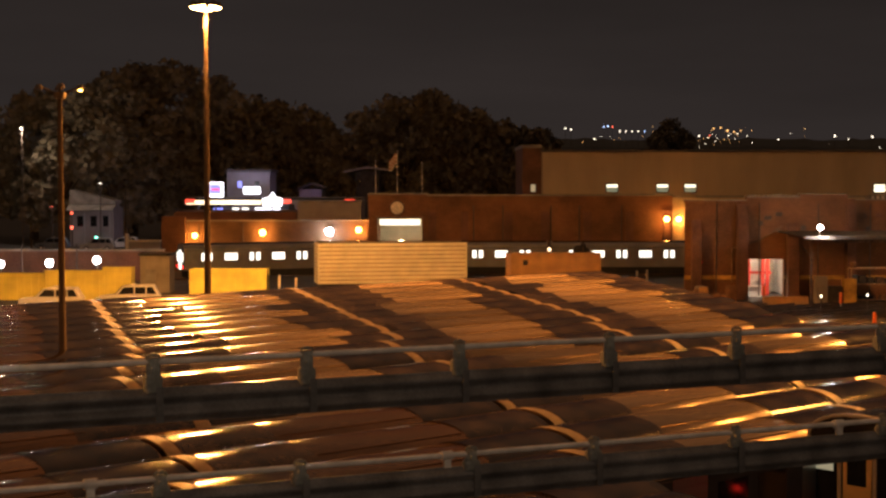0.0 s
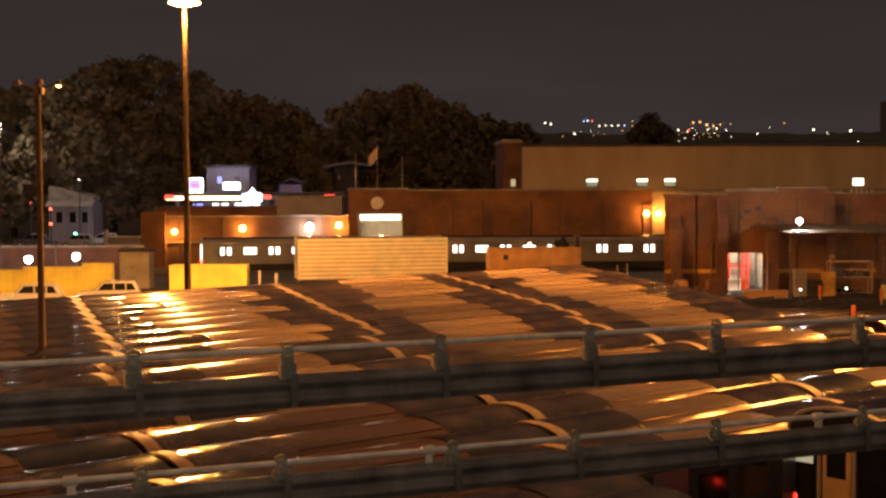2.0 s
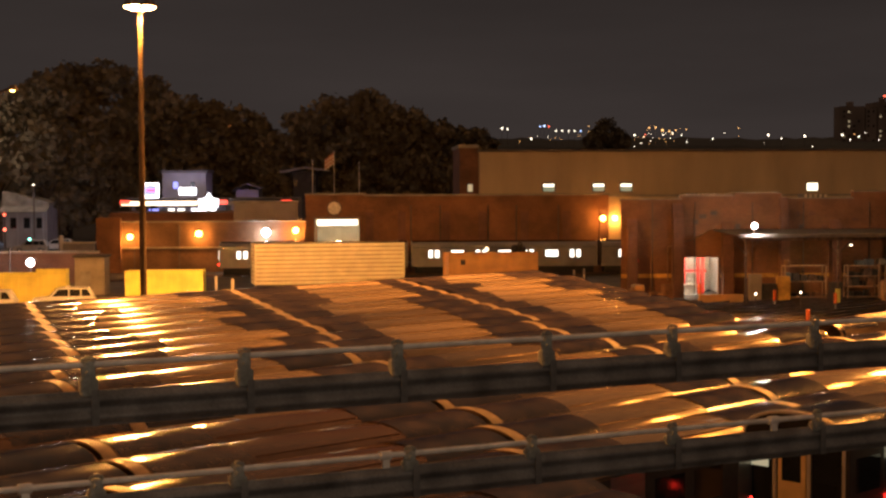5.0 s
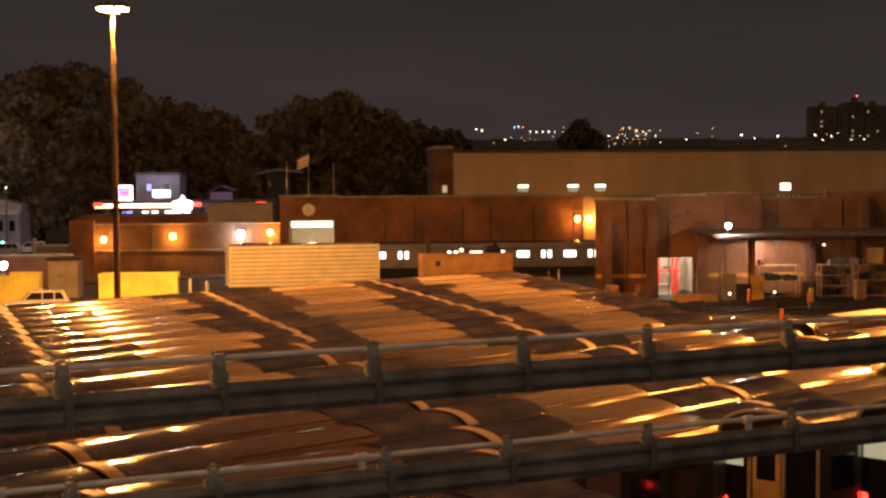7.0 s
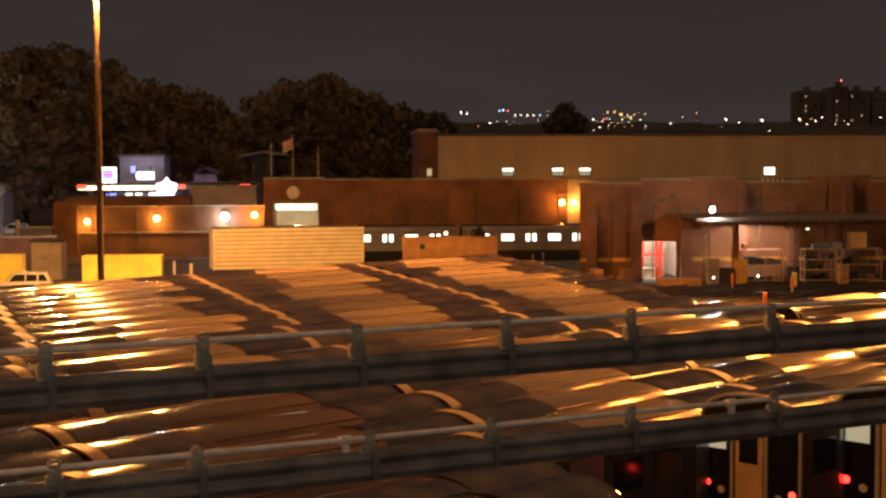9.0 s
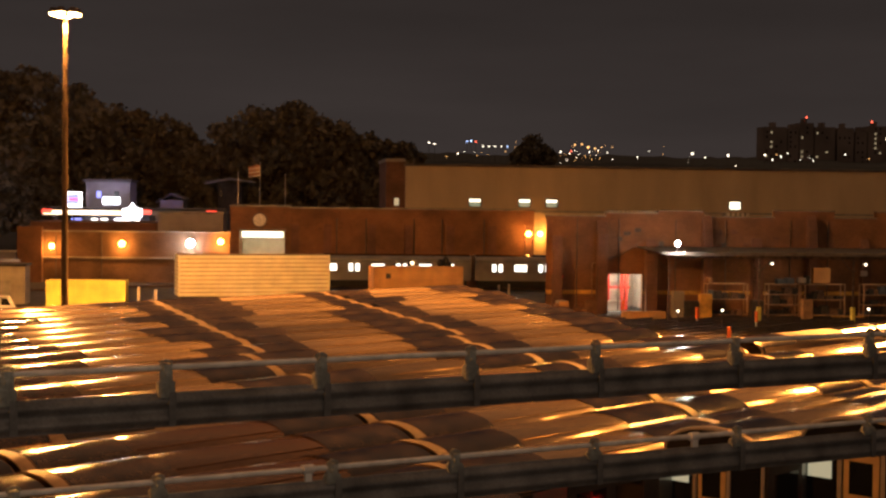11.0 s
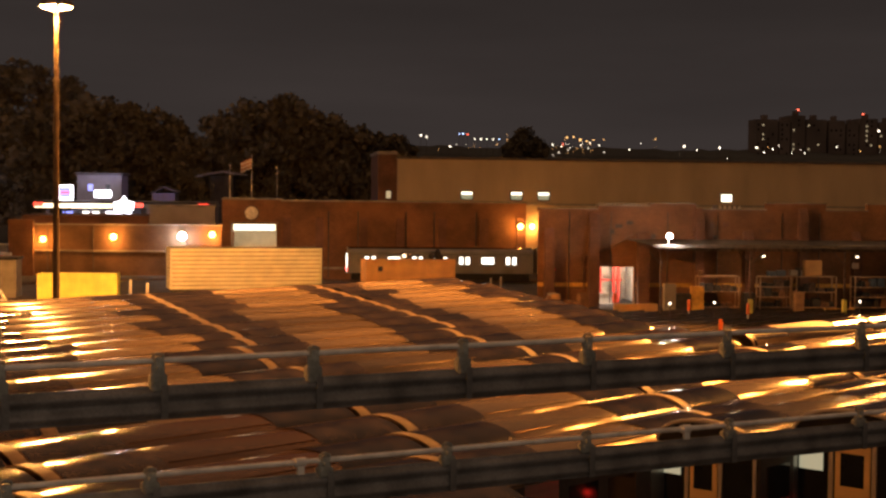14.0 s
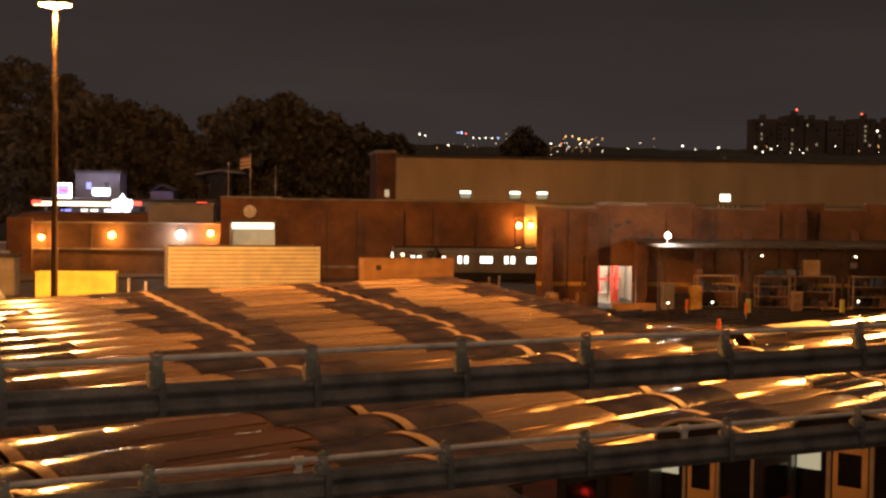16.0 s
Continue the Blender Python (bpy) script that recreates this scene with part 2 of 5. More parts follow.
def tube(p, q, r0, r1=None, seg=12, bm=None):
    p, q = Vector(p), Vector(q)
    r1 = r0 if r1 is None else r1
    bm = bm or bmesh.new()
    rot = (q - p).to_track_quat("Z", "Y").to_matrix().to_4x4()
    bmesh.ops.create_cone(bm, cap_ends=True, segments=seg, radius1=r0, radius2=r1, depth=(q - p).length,
                          matrix=Matrix.Translation((p + q) / 2) @ rot)
    return bm


def ball(c, r, bm=None, seg=10, squash=1.0):
    bm = bm or bmesh.new()
    bmesh.ops.create_uvsphere(bm, u_segments=seg, v_segments=max(6, seg // 2 + 2), radius=r,
                              matrix=Matrix.Translation(c) @ Matrix.Diagonal((1, 1, squash, 1)))
    return bm


def loft(sections):
    """A closed skin over rings of equal length, with flat ends."""
    bm = bmesh.new()
    rings = [[bm.verts.new(p) for p in ring] for ring in sections]
    k = len(rings[0])
    for a, b in zip(rings, rings[1:]):
        for i in range(k):
            bm.faces.new((a[i], a[(i + 1) % k], b[(i + 1) % k], b[i]))
    bm.faces.new(rings[0][::-1])
    bm.faces.new(rings[-1])
    bmesh.ops.recalc_face_normals(bm, faces=bm.faces[:])
    return bm


def empty(name, m=None):
    ob = new(name)
    ob.empty_display_size = 0.3
    if m is not None:
        ob.matrix_basis = m
    return ob


def arch_profile(half, eave, crown, n=14, inset=0.0):
    """Roof line of a car from eave to eave: tight shoulders and a flatter crown."""
    pts = []
    for i in range(n + 1):
        a = math.pi * i / n
        c, s = math.cos(a), math.sin(a)
        pts.append((half * math.copysign(abs(c) ** 0.9, c), eave + (crown - eave) * (abs(s) ** 0.92)))
    return pts

# ---- ground ----


def ground_sheet():
    bm = bmesh.new()
    bmesh.ops.create_grid(bm, x_segments=2, y_segments=2, size=2400)
    ob = finish(bm, "ground", M_GROUND)
    ob.location = (0, 1200, 0)
    tagged(ob, "dark oily ballast and dirt of a rail yard", "ground", kind="structure")
    bm = box(-400, 500, 215, 232, 0.01, 0.05)
    tagged(finish(bm, "road", M_ASPHALT), "dark asphalt street beyond the yard", "road", kind="structure")


ground_sheet()

# ---- parked trains ----
TURN = 49.0
UX, UY = math.sin(radians(TURN)), math.cos(radians(TURN))
NX, NY = math.cos(radians(TURN)), -math.sin(radians(TURN))
CAR_L, CAR_W = 11.0, 2.62
EAVE, CROWN = 2.98, 3.66


def yard_pose(s, q, stretch=1.0, wide=1.0, high=1.0):
    return pose(s * UX + q * NX, s * UY + q * NY, 0, 0, 0, 90 - TURN) @ Matrix.Diagonal((stretch, wide, high, 1))


def siding_pose(x, y, turn, along, stretch=1.0, wide=1.0, high=1.0):
    """A place 'along' metres up a siding that starts at x, y and runs 'turn' degrees east of north."""
    a = radians(turn)
    return pose(x + along * math.sin(a), y + along * math.cos(a), 0, 0, 0, 90 - turn) @ Matrix.Diagonal((stretch, wide, high, 1))


def car_shell(length, w=CAR_W):
    half = w / 2
    ring = [(-half * 0.97, 0.95)] + [(-p[0], p[1]) for p in arch_profile(half, EAVE, CROWN)] + [(half * 0.97, 0.95)]
    xs = (0.16, 0.20, length - 0.20, length - 0.16)
    return loft([[(x, y * (0.985 if i in (0, 3) else 1), z - (0.03 if i in (0, 3) and z > 2 else 0)) for y, z in ring] for i, x in enumerate(xs)])


def roof_band(x0, x1, lift, w=CAR_W, drop=0.0, n=14):
    """A curved plate lying on the roof between x0 and x1."""
    half = w / 2
    low = arch_profile(half * 0.985, EAVE + drop, CROWN - 0.01, n)
    top = arch_profile(half * 0.985 + lift * 0.6, EAVE + drop, CROWN + lift, n)
    ring = [(-p[0], p[1]) for p in top] + [(p[0] * -1, p[1]) for p in low[::-1]]
    return loft([[(x, y, z) for y, z in ring] for x in (x0, x0 + 0.03, x1 - 0.03, x1)])


def yard_car(name, label, front=False, detail=True, units=(3.0, 3.2), roof=None):
    """A subway car along +x; its near side is -y."""
    car = empty(name)
    L = CAR_L
    part("body", car_shell(L), roof or M_ROOF, car, smooth=True)
    for x0, x1 in ((0.24, units[0]), (L - units[1], L - 0.24)):
        part("roof_unit", roof_band(x0, x1, 0.02), M_UNIT, car, "sooty dark roof section", smooth=True)
    for x0, x1 in ((0.02, 0.20),) if front else ((-0.21, 0.16),):
        part("end_bonnet", roof_band(x0, x1, 0.032), M_BONNET, car, "tan curved end bonnet", smooth=True)
    for sy in (-1, 1):
        y = sy * CAR_W * 0.352
        part("roof_rib", box(3.1, L - 3.3, y - 0.022, y + 0.022, CROWN - 0.20, CROWN - 0.155), roof or M_ROOF, car)
        part("gutter", box(0.3, L - 0.3, sy * (CAR_W / 2 + 0.012) - 0.02, sy * (CAR_W / 2 + 0.012) + 0.02, EAVE - 0.02, EAVE + 0.03), M_SIDE_SHADE, car)
    for sy in (-1, 1):
        a, b = sorted((sy * (CAR_W / 2 - 0.03), sy * (CAR_W / 2 + 0.012)))
        part("side_panel", box(0.22, L - 0.22, a, b, 0.98, EAVE - 0.06), M_SIDE_SHADE, car, "side panel darkened to stand for shade")
    part("underframe", box(0.3, L - 0.3, -1.15, 1.15, 0.35, 0.94), M_UNDER, car)
    if detail:
        for i in range(2):
            x = 1.9 + i * 5.2
            part("door", box(x, x + 1.3, -CAR_W / 2 - 0.015, -CAR_W / 2 + 0.05, 1.1, 2.98), M_SIDE, car)
        for x in (0.5, 3.6, 5.2, 9.0):
            part("window", box(x, x + 1.2, -CAR_W / 2 - 0.02, -CAR_W / 2 + 0.05, 1.9, 2.7), M_GLASS_DARK, car)
    if front:
        front_end(car)
    tagged(car, label, "train car", group="parked subway cars")
    return car


def front_end(car):
    """Black masked cab end on the -x face with end door, windows and lamps."""
    h = CAR_W / 2
    mask = roof_profile_plate(-0.02, 0.14, h * 0.99, 1.05, EAVE, CROWN - 0.02)
    part("front_mask", mask, M_BLACKMASK, car, "glossy black front mask")
    rim = bmesh.new()
    prof = [(-h * 0.98, 0.98)] + [(-p[0] * 0.985, p[1]) for p in arch_profile(h, EAVE, CROWN)] + [(h * 0.98, 0.98)]
    for a, b in zip(prof, prof[1:]):
        tube((-0.04, a[0], a[1]), (-0.04, b[0], b[1]), 0.045, seg=6, bm=rim)
    part("front_rim", rim, M_RIM, car, "stainless corner rim")
    door = part("end_door", box(-0.07, -0.02, -0.36, 0.36, 1.1, 2.95, bevel=0.015), M_ENDDOOR, car, "end door catching orange light")
    part("door_window", box(-0.085, -0.069, -0.24, 0.24, 2.05, 2.75), M_GLASS_DARK, door)
    for sy in (-1, 1):
        part("door_post", box(-0.09, -0.02, sy * 0.44 - 0.045, sy * 0.44 + 0.045, 1.05, 3.0, bevel=0.01), M_RIM, car)
    part("grab_rail", tube((-0.2, -0.42, 2.98), (-0.2, 0.42, 2.98), 0.035, seg=8), M_BONNET, car)
    part("cab_window", box(-0.045, -0.018, 0.62, 1.12, 2.3, 2.8), M_CAB, car, "dimly lit cab window")
    part("cab_window", box(-0.045, -0.018, -1.2, -0.55, 2.1, 2.8), M_GLASS_DARK, car)
    for sy in (-1, 1):
        lampo = part("tail_light", tube((-0.06, sy * 1.10, 1.46), (-0.015, sy * 1.10, 1.46), 0.085, seg=14), M_RED, car, "glowing red tail light")
        part("light_ring", tube((-0.05, sy * 1.10, 1.46), (-0.012, sy * 1.10, 1.46), 0.115, seg=14), M_BLACKMASK, lampo)
        part("headlight", tube((-0.05, sy * 0.74, 1.32), (-0.015, sy * 0.74, 1.32), 0.09, seg=14), M_PIPE, car, "unlit headlight")
    part("destination_box", box(-0.05, -0.015, -1.15, -0.6, 3.0, 3.2), M_GLASS_DARK, car)
    part("marker_light", ball((-0.03, -1.0, 3.15), 0.06, seg=8), M_BONNET, car)


def roof_profile_plate(x0, x1, half, z0, eave, crown):
    ring = [(-half * 0.97, z0)] + [(-p[0], p[1]) for p in arch_profile(half, eave, crown)] + [(half * 0.97, z0)]
    return loft([[(x, y, z) for y, z in ring] for x in (x0, x1)])


# each yard track: its offset, and where along it the middle gap between cars falls
TRACKS = ((-24.1, 25.1), (-26.8, 27.1), (-29.5, 28.9), (-32.3, 29.8), (-36.0, 33.0), (-39.4, 34.2), (-42.9, 35.2), (-45.8, 36.7),
          (-48.4, 38.9), (-51.3, 40.5), (-54.2, 41.9), (-57.2, 43.3), (-60.0, 44.8), (-63.0, 46.3), (-66.0, 47.8), (-69.0, 49.3), (-72.0, 50.8))
NEAR_TRACKS = -34.0
# cab ends on the nearer sidings: their place, and where the train before them ends
SIDINGS = ((10.55, 37.7, 49.0, 4.3, 32.1), (14.15, 36.7, 49.0, 5.4, 30.5))
LIT_TRAIN = (19.8, 66.6, 50.0)


def car_pitch(q):
    """Cars stand a little wider apart on the outer tracks of the curve."""
    return 11.0 + (-28.0 - q) * 0.046


def lit_side(car, leading):
    for x, w, mat in (((3.4, 0.75, M_WIN_YEL), (6.4, 0.8, M_WIN_LIT), (9.6, 0.7, M_WIN_LIT)) if leading else
                      ((0.7, 0.75, M_WIN_LIT), (3.7, 0.8, M_WIN_YEL), (5.5, 0.8, M_WIN_LIT), (9.2, 0.8, M_WIN_LIT))):
        part("lit_window", box(x, x + w, -CAR_W / 2 - 0.05, -CAR_W / 2 - 0.022, 2.64, 3.00), mat, car, "lit side window")
    for x in (1.7, 4.5) if leading else (1.9, 7.1):
        for k in (0.25, 0.75):
            part("door_window", box(x + k, x + k + 0.28, -CAR_W / 2 - 0.05, -CAR_W / 2 - 0.017, 2.64, 3.00), M_WIN_LIT, car)


def parked_trains():
    plain = yard_car("subway_car", "parked stainless subway car with sooty roof ends")
    far_cars = [yard_car("subway_car", "parked stainless subway car with sooty roof ends", detail=False, units=u)
                for u in ((3.0, 3.3), (2.3, 3.6), (3.5, 2.4), (1.9, 2.1))]
    far_brown = [yard_car("subway_car", "parked subway car with a roof coloured brown for shade", detail=False, units=u, roof=M_ROOF_BROWN)
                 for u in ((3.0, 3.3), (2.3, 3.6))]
    rng = random.Random(31)
    cab = yard_car("subway_car", "subway train front with black mask and red tail lights", front=True)
    lit = yard_car("subway_car", "parked subway car with a few lit side windows", roof=M_ROOF_MATT)
    lit_side(lit, True)
    lit_rest = yard_car("subway_car", "parked subway car with a row of lit side windows", roof=M_ROOF_MATT)
    lit_side(lit_rest, False)
    # whole roof in the dark unit material, standing in for shade on the nearest cars
    dull = yard_car("subway_car", "parked subway car with a roof darkened in place of shade", roof=M_UNIT)
    part("front_mask", roof_profile_plate(-0.06, 0.14, CAR_W / 2 * 1.01, 1.05, EAVE, CROWN + 0.03), M_BLACKMASK, lit, "black end mask")
    brown = yard_car("subway_car", "parked subway car with a roof coloured brown for shade", roof=M_ROOF_BROWN)
    used = set()

    def put(src, m):
        if src.name in used:
            made = copy_thing(src, m)
            made.name = "subway_car"
        else:
            used.add(src.name)
            src.matrix_basis = m

    for q, gap in TRACKS:
        length = car_pitch(q)
        for i in range(-8, 6 if q > NEAR_TRACKS else 2):
            s0 = gap + i * length
            x, y = s0 * UX + q * NX, s0 * UY + q * NY
            xe, ye = (s0 + length) * UX + q * NX, (s0 + length) * UY + q * NY
            if ye < 9 or x > 75 or xe / max(ye, 1) < -0.55:
                continue
            if abs(x) / max(y, 1) > 1.2 and abs(xe) / max(ye, 1) > 1.2:
                continue
            # cars to the left take the roof darkened in place of shade
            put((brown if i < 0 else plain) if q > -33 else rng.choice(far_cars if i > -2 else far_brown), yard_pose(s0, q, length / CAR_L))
    for x, y, turn, xe, ye in SIDINGS:
        put(cab, siding_pose(x, y, turn, 0.0, 0.95, 1.17, 1.10))
        for i in range(1, 5):
            put(plain, siding_pose(x, y, turn, i * 10.45, 0.95, 1.14, 1.09))
        for i in range(1, 4):
            put(dull, siding_pose(xe, ye, turn, -i * 10.45, 0.95))
    for i in range(4):
        put(lit_rest if i else lit, siding_pose(*LIT_TRAIN, i * 11.2, high=0.99))


parked_trains()


def track_rails():
    """Running rails of the yard tracks, with ties where they lie open."""
    for q, gap in TRACKS:
        t = empty("yard_track")
        t.matrix_basis = yard_pose(0, q)
        for sy in (-0.72, 0.72):
            part("rail", box(0, 150, sy - 0.035, sy + 0.035, 0.14, 0.29), M_RAIL, t)
        s1 = gap + 2 * car_pitch(q)
        if q < NEAR_TRACKS:
            ties = bmesh.new()
            s = s1
            while s < s1 + 40:
                box(s, s + 0.22, -1.25, 1.25, 0.02, 0.15, bm=ties)
                s += 0.62
            ob = part("tie_bed", ties, M_TIE, t)
            tagged(ob, kind="stuff")
        tagged(t, "worn steel yard track on dark ties", "railway track", group="yard tracks")


track_rails()

# ---- foreground guard rails ----
RAIL_A, RAIL_B = Vector((-3.23, 10.9, 0)), Vector((4.19, 14.16, 0))


def guard_rail(z_pipe, gap, height, name_label, spots, splices):
    d = (RAIL_B - RAIL_A).normalized()
    root = empty("guard_rail", Matrix.Translation((RAIL_A.x, RAIL_A.y, z_pipe)) @ Matrix.Rotation(math.atan2(d.y, d.x), 4, "Z"))
    x0, x1 = -14.0, 26.0
    part("pipe", tube((x0, 0, 0), (x1, 0, 0), 0.024, seg=10), M_PIPE, root, "dull galvanised pipe")
    # three-wave beam, hung below the pipe
    prof = []
    top = -gap
    n = 16
    for i in range(n + 1):
        a = i / n
        prof.append((0.020 * math.cos(a * math.pi * 4) - 0.02, top - height * a))
    ring = prof + [(y + 0.02, z) for y, z in prof[::-1]]
    part("beam", loft([[(x, y, z) for y, z in ring] for x in (x0, x1)]), M_BEAM, root, "dark ribbed steel beam", smooth=False)
    for x in spots:
        b = part("bracket", bracket_mesh(gap), M_CLAMP, root, "grey clamp bracket")
        b.location = (x, 0, 0)
        st = part("lap_joint", box(-0.03, 0.03, -0.062, -0.05, top - height * 0.97, top + 0.01), M_BEAM, root)
        st.location = (x + 0.04, 0, 0)
    for sx in splices:
        part("splice_band", tube((sx - 0.05, 0, 0), (sx + 0.05, 0, 0), 0.04, seg=12), M_WHITEBAND, root, "pale taped pipe splice")
        part("hanger", box(sx - 0.03, sx + 0.03, -0.03, 0.0, -gap, -0.03), M_WHITEBAND, root)
    for px in (x0 + 0.3, x1 - 0.3):
        part("post", box(px - 0.08, px + 0.08, 0.03, 0.19, -z_pipe, 0.0), M_BEAM, root)
    tagged(root, name_label, "guard rail", group="guard rails of the viaduct")


def bracket_mesh(gap):
    bm = box(-0.040, 0.040, -0.042, 0.03, -gap * 0.55, 0.030, bevel=0.01)
    box(-0.066, 0.066, -0.058, 0.038, -gap - 0.035, -gap * 0.50, bm=bm, bevel=0.012)
    for sx in (-0.046, 0.046):
        tube((sx, -0.012, -gap * 0.5), (sx, -0.012, 0.048), 0.009, seg=6, bm=bm)
        tube((sx, -0.070, -gap * 0.86), (sx, 0.045, -gap * 0.86), 0.014, seg=8, bm=bm)
    tube((-0.046, -0.012, 0.048), (0.046, -0.012, 0.048), 0.010, seg=6, bm=bm)
    tube((-0.012, -0.066, -gap * 0.28), (-0.012, 0.045, -gap * 0.28), 0.017, seg=8, bm=bm)
    box(-0.020, 0.020, -0.03, 0.01, 0.040, 0.066, bm=bm)
    return bm


guard_rail(8.62, 0.20, 0.27, "upper dark ribbed steel guard rail with clamped pipe", (-6.4, -5.15, -3.9, -2.65, -1.4, -0.15, 1.11, 2.34, 3.67, 5.10, 6.42, 8.06, 9.83, 11.5, 13.2), ())
guard_rail(7.72, 0.10, 0.27, "lower dark ribbed steel guard rail with clamped pipe", (-6.4, -5.15, -3.9, -2.65, -1.4, -0.12, 1.16, 2.28, 3.78, 4.95, 6.42, 8.10, 9.83, 11.5, 13.2), (0.63, 3.56, 7.58))

# ---- light masts ----


def light_mast(x, y, h, heads, lit, label, k=1.0):
    root = empty("light_mast", Matrix.Translation((x, y, 0)))
    part("pole", tube((0, 0, 0), (0, 0, h - 0.3), h * 0.011, h * 0.0065, 16), M_MAST, root, smooth=True)
    part("base", tube((0, 0, 0), (0, 0, 0.5), 0.42, 0.38, 12), M_CONCRETE, root)
    part("ring", tube((0, 0, h - 0.45), (0, 0, h - 0.2), 0.45 * k, 0.5 * k, 14), M_POLE, root)
    for i in range(heads):
        a = i * math.tau / heads + 0.3
        c, s = math.cos(a), math.sin(a)
        head = part("lamp_head", tube((0.75 * c, 0.75 * s, h - 0.2 * k), (0.75 * c, 0.75 * s, h + 0.15 * k), 0.36 * k, 0.2 * k, 12), M_POLE, root)
        if lit:
            part("lens", ball((0.75 * c, 0.75 * s, h - 0.22), 0.27, squash=0.55), M_SODIUM, head, "glowing sodium lens")
        elif i == 0:
            part("lens", ball((0.75 * c, 0.75 * s, h - 0.22 * k), 0.09, squash=0.6), M_SODIUM_SM, head, "dim lens")
        part("arm", tube((0, 0, h - 0.3), (0.75 * c, 0.75 * s, h), 0.05, seg=8), M_POLE, root)
    tagged(root, label, "light mast", group="yard light masts")


light_mast(MAST_A[0], MAST_A[1], MAST_A[2], 6, True, "tall steel mast with glowing sodium lamps")
# three masts out of view; the last is an added fill
for mx, my, mz in (MAST_R, MAST_S, MAST_FILL):
    light_mast(mx, my, mz, 6, True, "tall steel mast with glowing sodium lamps")
light_mast(-14.3, 56.0, 13.5, 4, False, "slim dark mast with a nearly unlit lamp crown", 0.5)


# ---- places along the view: X for a column at depth y ----
def X(col, y):
    return (col - 784) * y / 2647.0


def Z(row, y):
    return CAM_Z - (row - 320) * y / 2647.0


def wall_lamp(x, y, z, mat, r, power, colour, label):
    root = empty("wall_lamp", Matrix.Translation((x, y, z)))
    part("lens", ball((0, -0.25, 0), r, seg=14), mat, root)
    part("housing", box(-r * 0.8, r * 0.8, -0.22, 0.0, r * 0.2, r * 1.2, bevel=0.03), M_POLE, root)
    tagged(root, label, "wall lamp", group="building lamps")
    lamp(x, y - 0.9, z - 0.15, power, colour, 0.2)

# ---- brick shops and sheds ----


def setting(name, bm, mat, label, category):
    return tagged(finish(bm, name, mat), label, category, kind="structure")


def long_barn():
    y = 161.0
    z = Z(347, y)
    xs = [X(755, y), X(1190, y)]
    h = empty("brick_barn")
    tagged(h, "long red-brown brick barn with shallow pilasters", "building")
    part("wall", box(xs[0], xs[1], y, y + 22, 0, z), M_BRICK, h)
    part("coping", box(xs[0] - 0.1, xs[1] + 0.1, y - 0.12, y + 0.4, z, z + 0.18), M_CONCRETE, h)
    part("roof", box(xs[0] + 0.4, xs[1] - 0.4, y + 0.4, y + 21.6, z - 0.3, z - 0.1), M_HOUSEROOF, h)
    for col in (765, 822, 900, 965, 1040, 1115, 1180):
        x = X(col, y)
        part("pilaster", box(x - 0.42, x + 0.42, y - 0.32, y + 0.02, 0, z - 1.7), M_BRICK_DARK, h)
        part("pilaster_cap", box(x - 0.48, x + 0.48, y - 0.38, y + 0.02, z - 1.7, z - 1.55), M_BRICK, h)
    for col in (838, 890, 975, 1025, 1100):
        x = X(col, y)
        part("downpipe", tube((x, y - 0.1, 0.2), (x, y - 0.1, z - 1.0), 0.07, seg=8), M_POLE, h)
    part("band", box(xs[0], xs[1], y - 0.06, y + 0.01, 1.1, 1.35), M_CONCRETE, h)
    # entrance block with a lit gateway
    e = empty("gatehouse")
    tagged(e, "brick gatehouse with a lit gateway and a round disc", "building")
    a, b = X(652, y), X(755, y)
    g0, g1 = X(668, y), X(747, y)
    zt = Z(345, y)
    gz1, gz0 = Z(387, y), Z(428, y)
    part("wall", box(a, g0, y - 0.3, y + 8, 0, zt), M_BRICK, e)
    part("wall", box(g1, b, y - 0.3, y + 8, 0, zt), M_BRICK, e)
    part("lintel", box(g0, g1, y - 0.3, y + 8, gz1, zt), M_BRICK, e)
    part("sill_wall", box(g0, g1, y - 0.3, y + 0.3, 0, gz0), M_BRICK_DARK, e)
    part("back_wall", box(g0, g1, y + 7.5, y + 7.9, 0, gz1), M_INTERIOR, e)
    part("ceiling_light", box(g0 + 0.2, g1 - 0.2, y + 1.0, y + 1.4, gz1 - 0.75, gz1 - 0.12), M_SHOPLIT, e, "bright strip light")
    part("beam", box(g0 - 0.2, g1 + 0.2, y - 0.42, y - 0.28, gz1, gz1 + 0.25), M_BONNET, e)
    part("coping", box(a - 0.1, b + 0.1, y - 0.42, y + 8.1, zt, zt + 0.16), M_CONCRETE, e)
    disc = part("disc", tube((X(703, y), y - 0.55, Z(368, y)), (X(703, y), y - 0.3, Z(368, y)), 0.68, seg=28), M_PIPE, e, "pale round wall disc")
    part("disc_rim", tube((X(703, y), y - 0.5, Z(368, y)), (X(703, y), y - 0.29, Z(368, y)), 0.78, seg=28), M_POLE, disc)
    lamp((g0 + g1) / 2, y + 3.5, gz1 - 1.0, 260, WARM, 0.3)


